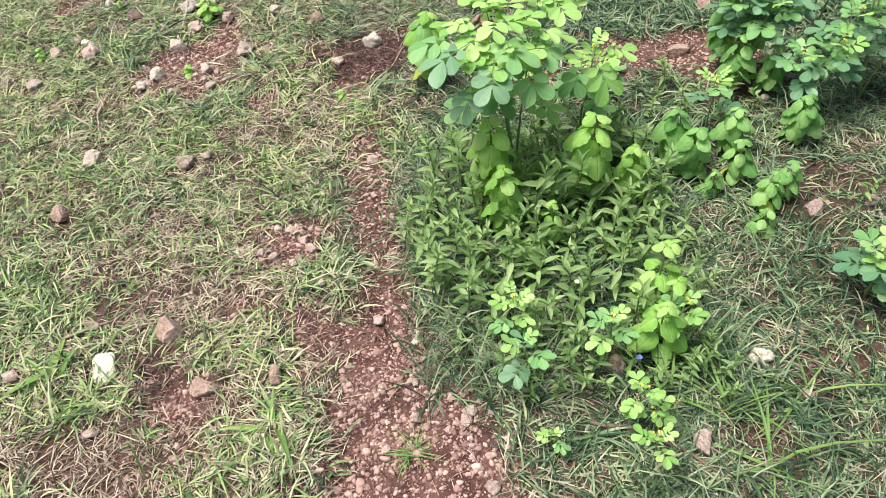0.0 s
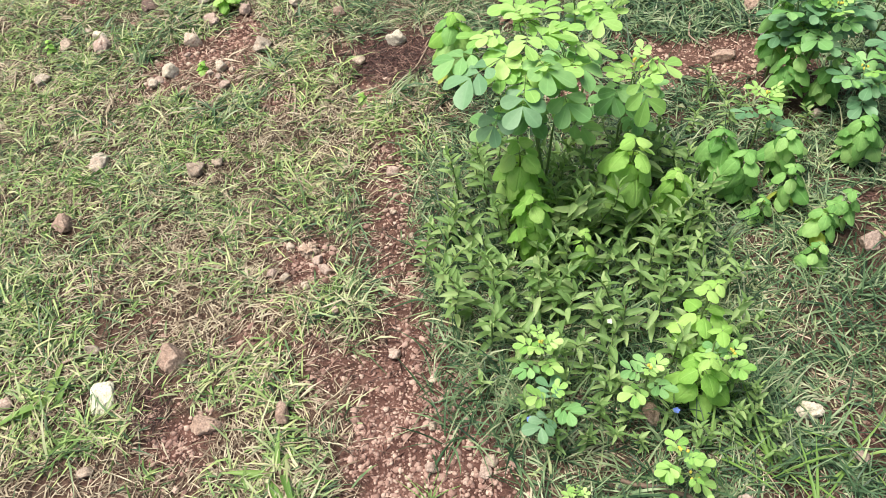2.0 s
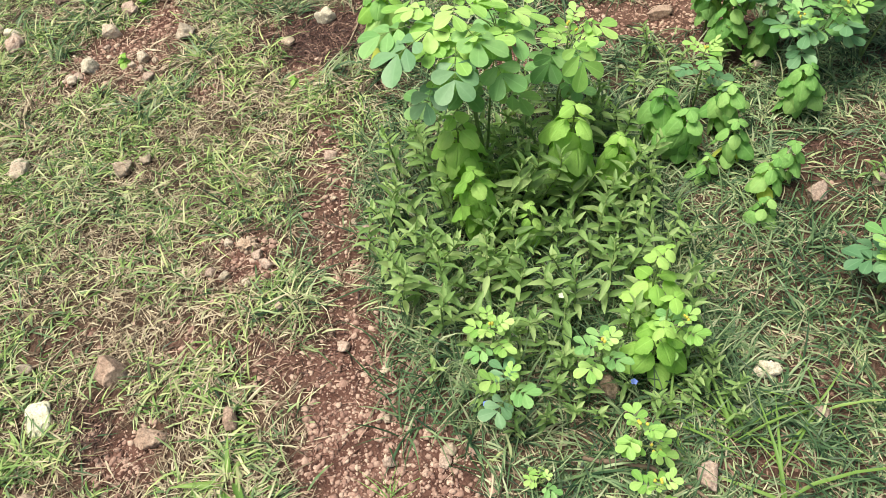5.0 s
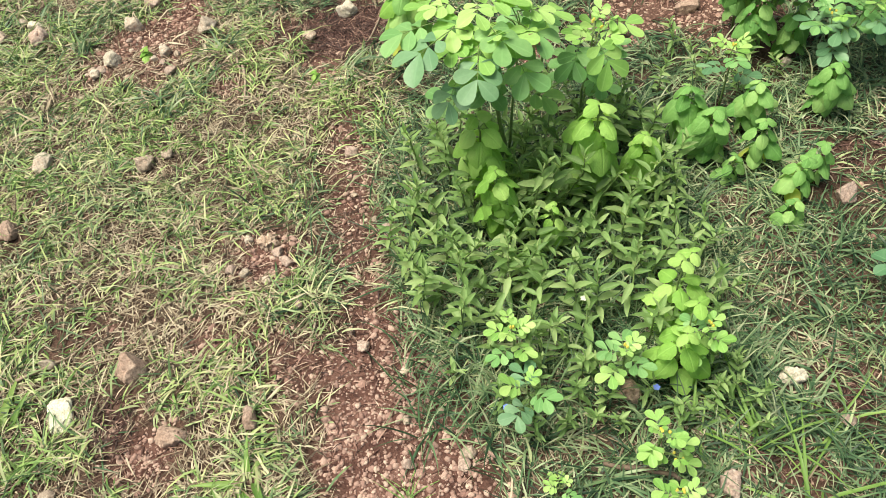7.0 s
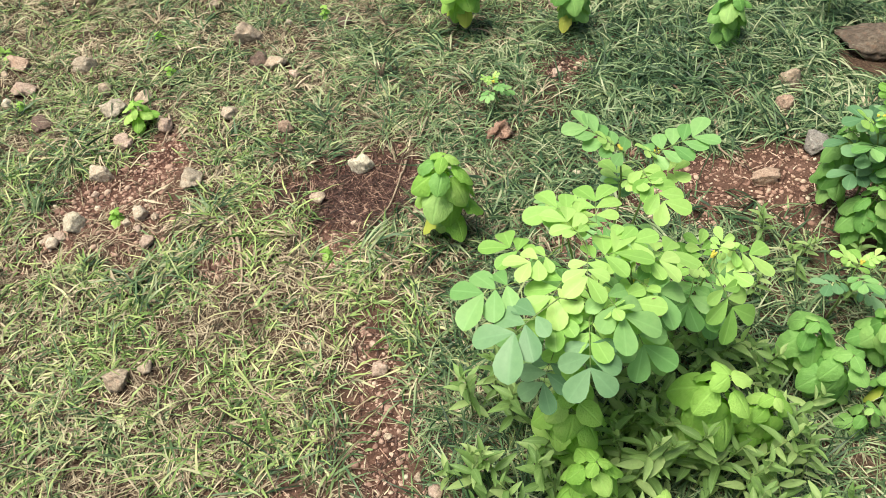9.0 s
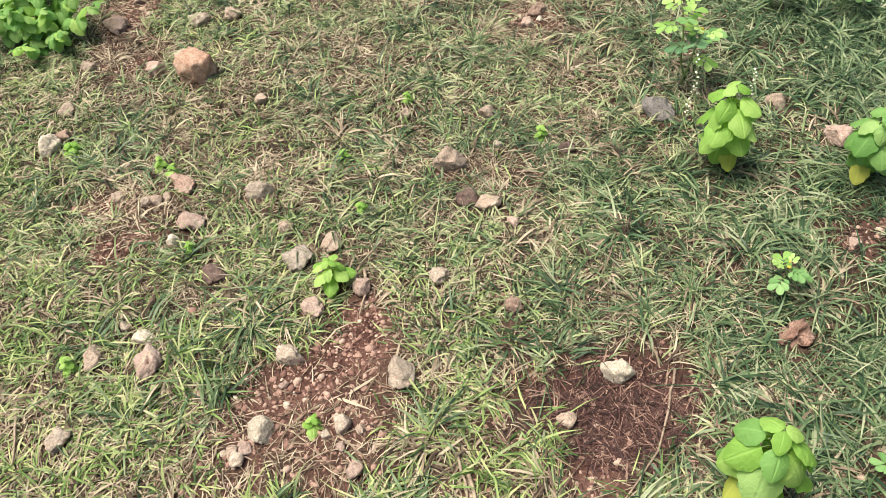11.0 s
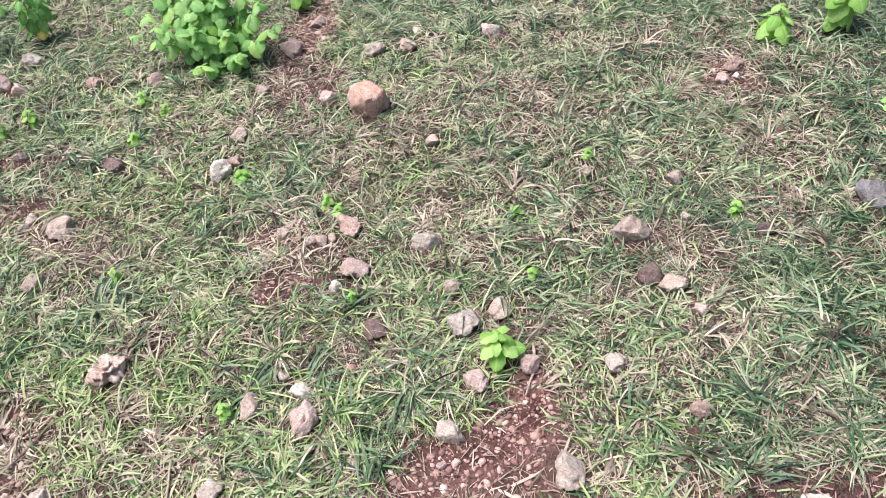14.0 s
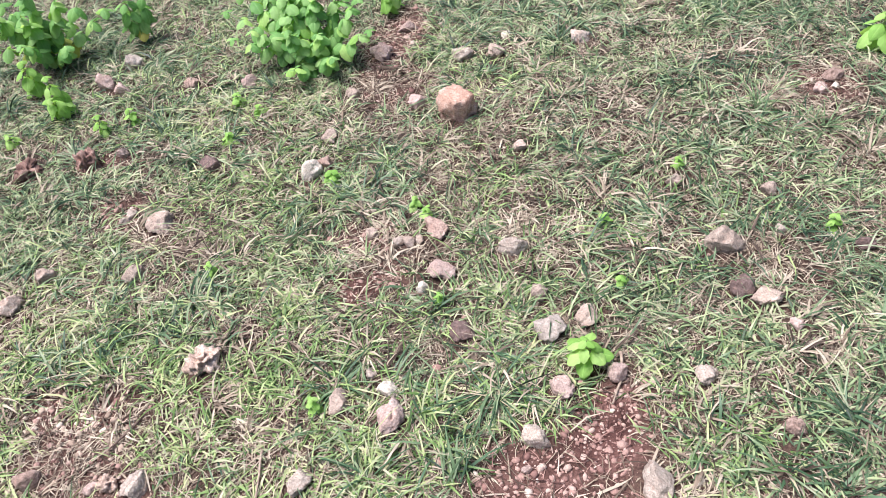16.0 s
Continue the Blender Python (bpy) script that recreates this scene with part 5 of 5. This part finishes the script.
# sprouts scattered in the turf
for sx, sy, ss, sh in ((-2.03, 3.29, 0.03, 0.04), (-1.95, 3.26, 0.026, 0.03), (-1.99, 3.13, 0.03, 0.03), (-1.31, 2.89, 0.026, 0.03), (-1.35, 2.92, 0.022, 0.03), (-1.78, 2.62, 0.024, 0.035), (-1.38, 2.31, 0.022, 0.04), (-1.61, 3.0, 0.034, 0.03),
                       (-0.39, 2.96, 0.024, 0.035), (-0.82, 2.73, 0.026, 0.025), (-0.88, 2.92, 0.026, 0.02), (-0.86, 2.17, 0.026, 0.03), (-0.37, 2.0, 0.024, 0.02), (-2.35, 3.18, 0.03, 0.05), (-0.73, 3.12, 0.022, 0.03), (-1.2, 2.62, 0.02, 0.03)):
    nettle(sx, sy, [(0, 0, 1.2 * sh, 3)], 1.05 * ss, "tiny bright green sprout in the turf", int(1000 * (sx + 5)), NETTLE, 0, "sprout", "sprouts in the turf", (-35, 5), False)

# the bed of narrow-leaved weeds
WEED_KINDS = [lance_weed(200 + j, 0.1 + 0.013 * j, 10 + j) for j in range(7)]
bed = random.Random(77)
spots = []
while len(spots) < 138:
    x, y = bed.uniform(-0.22, 0.5), bed.uniform(0.86, 1.72)
    left, right = 0.06 - 0.26 * min(1, max(0, (y - 0.9) / 0.42)) + 0.5 * max(0, y - 1.36), 0.46 - 0.12 * max(0, y - 1.35)
    if left < x < right and all((x - a) ** 2 + (y - b) ** 2 > 0.035 ** 2 for a, b in spots):
        spots.append((x, y))
for j, (x, y) in enumerate(spots):
    edge = min(1, 0.62 + 2.4 * min(x + 0.22, 0.5 - x, y - 0.83, 1.75 - y))
    edge *= 0.72 if y < 1.05 else 1
    m = pose(x, y, at(x, y) - 0.003, 0, 0, bed.uniform(0, 360))
    if j < len(WEED_KINDS):
        WEED_KINDS[j].matrix_world = m
    else:
        w = copy_thing(WEED_KINDS[j % 7], m)
        edge *= 1.12 if 0.08 < x < 0.45 and y > 1.36 else 1
        w.scale = (edge, edge, edge)
for x, y in ((0.62, 1.85), (0.7, 1.8), (0.55, 1.9), (0.48, 1.75), (0.66, 1.72), (0.58, 1.78), (0.76, 1.76), (0.1, 0.95), (0.2, 0.93), (-0.04, 1.02), (0.9, 1.4), (0.45, 1.25), (0.14, 1.4), (0.18, 1.43), (0.21, 1.38), (0.16, 1.47), (0.22, 1.48), (0.13, 1.35), (0.24, 1.4)):
    w = copy_thing(WEED_KINDS[bed.randrange(7)], pose(x, y, at(x, y) - 0.003, 0, 0, bed.uniform(0, 360)))
    w.scale = (1.1, 1.1, 1.2) if 0.12 < x < 0.25 and y > 1.3 else (0.7, 0.7, 0.7)

# separate tufts
tuft(-0.41, 0.84, 6, 0.095, 0.15, BROAD, "broad-bladed yellow-green grass clump", 301, (14, 42), "broad_grass", 1.3)
tuft(-0.37, 0.8, 6, 0.08, 0.15, BROAD, "broad-bladed yellow-green grass clump", 302, (14, 42), "broad_grass", 1.3)
tuft(-0.9, 1.0, 6, 0.1, 0.17, BROAD, "broad-bladed yellow-green grass clump", 303, (14, 42), "broad_grass", 1.3)
tuft(0.46, 0.85, 12, 0.16, 0.04, BROAD, "long arching green grass blades", 304, (25, 62), "broad_grass", 2.2)
tuft(0.6, 0.88, 12, 0.14, 0.04, BROAD, "long arching green grass blades", 305, (25, 62), "broad_grass", 2.2)
tuft(0.36, 0.88, 12, 0.14, 0.04, BROAD, "long arching green grass blades", 306, (25, 62), "broad_grass", 2.2)
tuft(0.5, 0.72, 12, 0.16, 0.04, BROAD, "long arching green grass blades", 307, (25, 62), "broad_grass", 2.2)
for x, y, n, size, seed in ((0.56, 1.05, 18, 0.06, 310), (-0.43, 1.21, 18, 0.055, 311), (-0.5, 1.19, 12, 0.05, 312), (0.07, 2.72, 18, 0.055, 313), (-0.62, 1.51, 18, 0.06, 314), (-0.1, 2.4, 21, 0.07, 315), (-0.72, 3.6, 24, 0.09, 316), (-1.38, 3.58, 18, 0.06, 317), (-0.75, 0.72, 21, 0.07, 318), (-0.56, 0.72, 18, 0.06, 319), (0.7, 0.72, 18, 0.06, 320)):
    tuft(x, y, n, size, 0.045, PALE_BLADE, "dead pale tuft of grass spread like a star", seed, (5, 45), "dry_tuft")
for x, y, n, size, seed in ((-0.12, 2.45, 36, 0.09, 332), (-0.14, 0.79, 54, 0.07, 333), (-0.36, 1.28, 30, 0.05, 334), (-0.31, 1.13, 24, 0.045, 335), (-0.55, 3.38, 36, 0.1, 337), (-0.4, 3.3, 36, 0.1, 338)):
    tuft(x, y, n, size, 0.04, LAWN if seed in (333, 334) else GREEN, "thick tuft of long green grass blades", seed, (8, 60))
# a broad rosette, green at the rim and dead at the heart
tuft(-1.03, 2.41, 36, 0.14, 0.028, COOL, "wide rosette of long green grass blades", 330, (4, 34))
tuft(-1.025, 2.405, 24, 0.13, 0.028, GREEN, "wide rosette of long grey-green grass blades", 331, (4, 40))
tuft(-1.02, 2.4, 30, 0.085, 0.035, PALE_BLADE, "dead tan blades at the heart of a rosette", 336, (4, 50), "dry_tuft")

# fallen twigs and stalks
twig([(-0.57, 2.06), (-0.55, 1.97), (-0.55, 1.89)], 0.004, TWIG, "pale dry twig lying in grass")
twig([(0.19, 0.83), (0.3, 0.8), (0.36, 0.75), (0.42, 0.7)], 0.005, DARK_TWIG, "dark dry stick lying under grass", 2)
twig([(-0.18, 2.27), (-0.2, 2.21), (-0.24, 2.1), (-0.32, 2.0)], 0.003, TWIG, "long thin curved twig on thatch", 3)
twig([(-0.59, 2.1), (-0.575, 2.03), (-0.57, 1.95)], 0.003, TWIG, "thin pale twig in grass", 4)
twig([(-0.8, 2.55), (-0.79, 2.5), (-0.8, 2.43)], 0.004, TWIG, "short broken twig on red soil", 5)
twig([(-1.12, 3.76), (-1.06, 3.66), (-1.02, 3.54)], 0.004, DARK_TWIG, "dark forked stick lying in turf", 6)
twig([(-1.09, 3.7), (-1.02, 3.68)], 0.003, DARK_TWIG, "dark forked stick lying in turf", 7)
twig([(-1.75, 2.22), (-1.78, 2.14)], 0.004, DARK_TWIG, "short dark stick beside pale stones", 8)
twig([(-2.35, 3.3), (-2.28, 3.18), (-2.3, 3.05)], 0.003, TWIG, "thin grey stalk lying in grass", 9)
twig([(-1.45, 2.2), (-1.42, 2.1)], 0.003, TWIG, "thin grey stalk lying in grass", 10)
twig([(0.58, 2.3), (0.56, 2.2), (0.6, 2.14)], 0.004, TWIG, "pale bent twig beside bare soil", 11)
twig([(0.78, 2.45), (0.66, 2.4), (0.58, 2.28)], 0.003, TWIG, "thin pale stalk in shaded grass", 12)
twig([(-0.9, 1.1), (-0.82, 1.15), (-0.78, 1.2)], 0.003, TWIG, "thin pale stalk on worn turf", 13)
twig([(-1.02, 1.05), (-0.94, 1.09)], 0.003, TWIG, "thin pale stalk on worn turf", 14)
twig([(0.1, 2.83), (0.28, 2.8), (0.4, 2.82)], 0.0025, TWIG, "thin pale stalk lying in grass", 15)


def flower(x, y, height, petals, size, material, label, seed):
    r = random.Random(seed)
    plant = tagged(new("flower"), label, "flower", "small wild flowers")
    plant.matrix_world = pose(x, y, at(x, y) - 0.003)
    pts = arc((0.01, -0.01, height), 0.4, 4, 0.002, r)
    part("stalk", tube_mesh("stalk", pts, 0.0011, 0.0007, STEM, 5), plant)
    me = leaf_mesh("petal", rounded, material, 4, 2, 0.1, 0.1)
    for j in range(petals):
        part("petal", me, plant, turned(pts[-1], 360 / petals * j, 25, 0, size))
    return plant


def spike(x, y, height, seed):
    """A flower spike with small white blooms up its stalk."""
    r = random.Random(seed)
    plant = tagged(new("flower_spike"), "thin stalk with tiny white blooms in grass", "flower", "small wild flowers")
    plant.matrix_world = pose(x, y, at(x, y) - 0.003)
    pts = arc((r.uniform(-0.02, 0.02), r.uniform(-0.02, 0.02), height), 0.3, 6, 0.003, r)
    part("stalk", tube_mesh("stalk", pts, 0.0012, 0.0007, STEM, 5), plant)
    me = leaf_mesh("bloom", rounded, WHITE_PETAL, 4, 2, 0.2, 0.2)
    for j in range(12):
        part("bloom", me, plant, turned(along(pts, 0.45 + 0.55 * j / 11), 137 * j, 30, 0, r.uniform(0.004, 0.008)))
    return plant


flower(0.285, 0.94, 0.07, 5, 0.007, BLUE, "tiny blue flower at the edge of weeds", 1)
flower(0.03, 0.935, 0.06, 5, 0.007, BLUE, "tiny blue flower at the edge of weeds", 2)
flower(0.19, 1.12, 0.1, 5, 0.007, WHITE_PETAL, "tiny pale flower among narrow-leaved weeds", 3)
spike(-0.02, 2.97, 0.2, 1)
spike(-0.06, 2.93, 0.14, 2)
spike(0.12, 3.0, 0.14, 3)
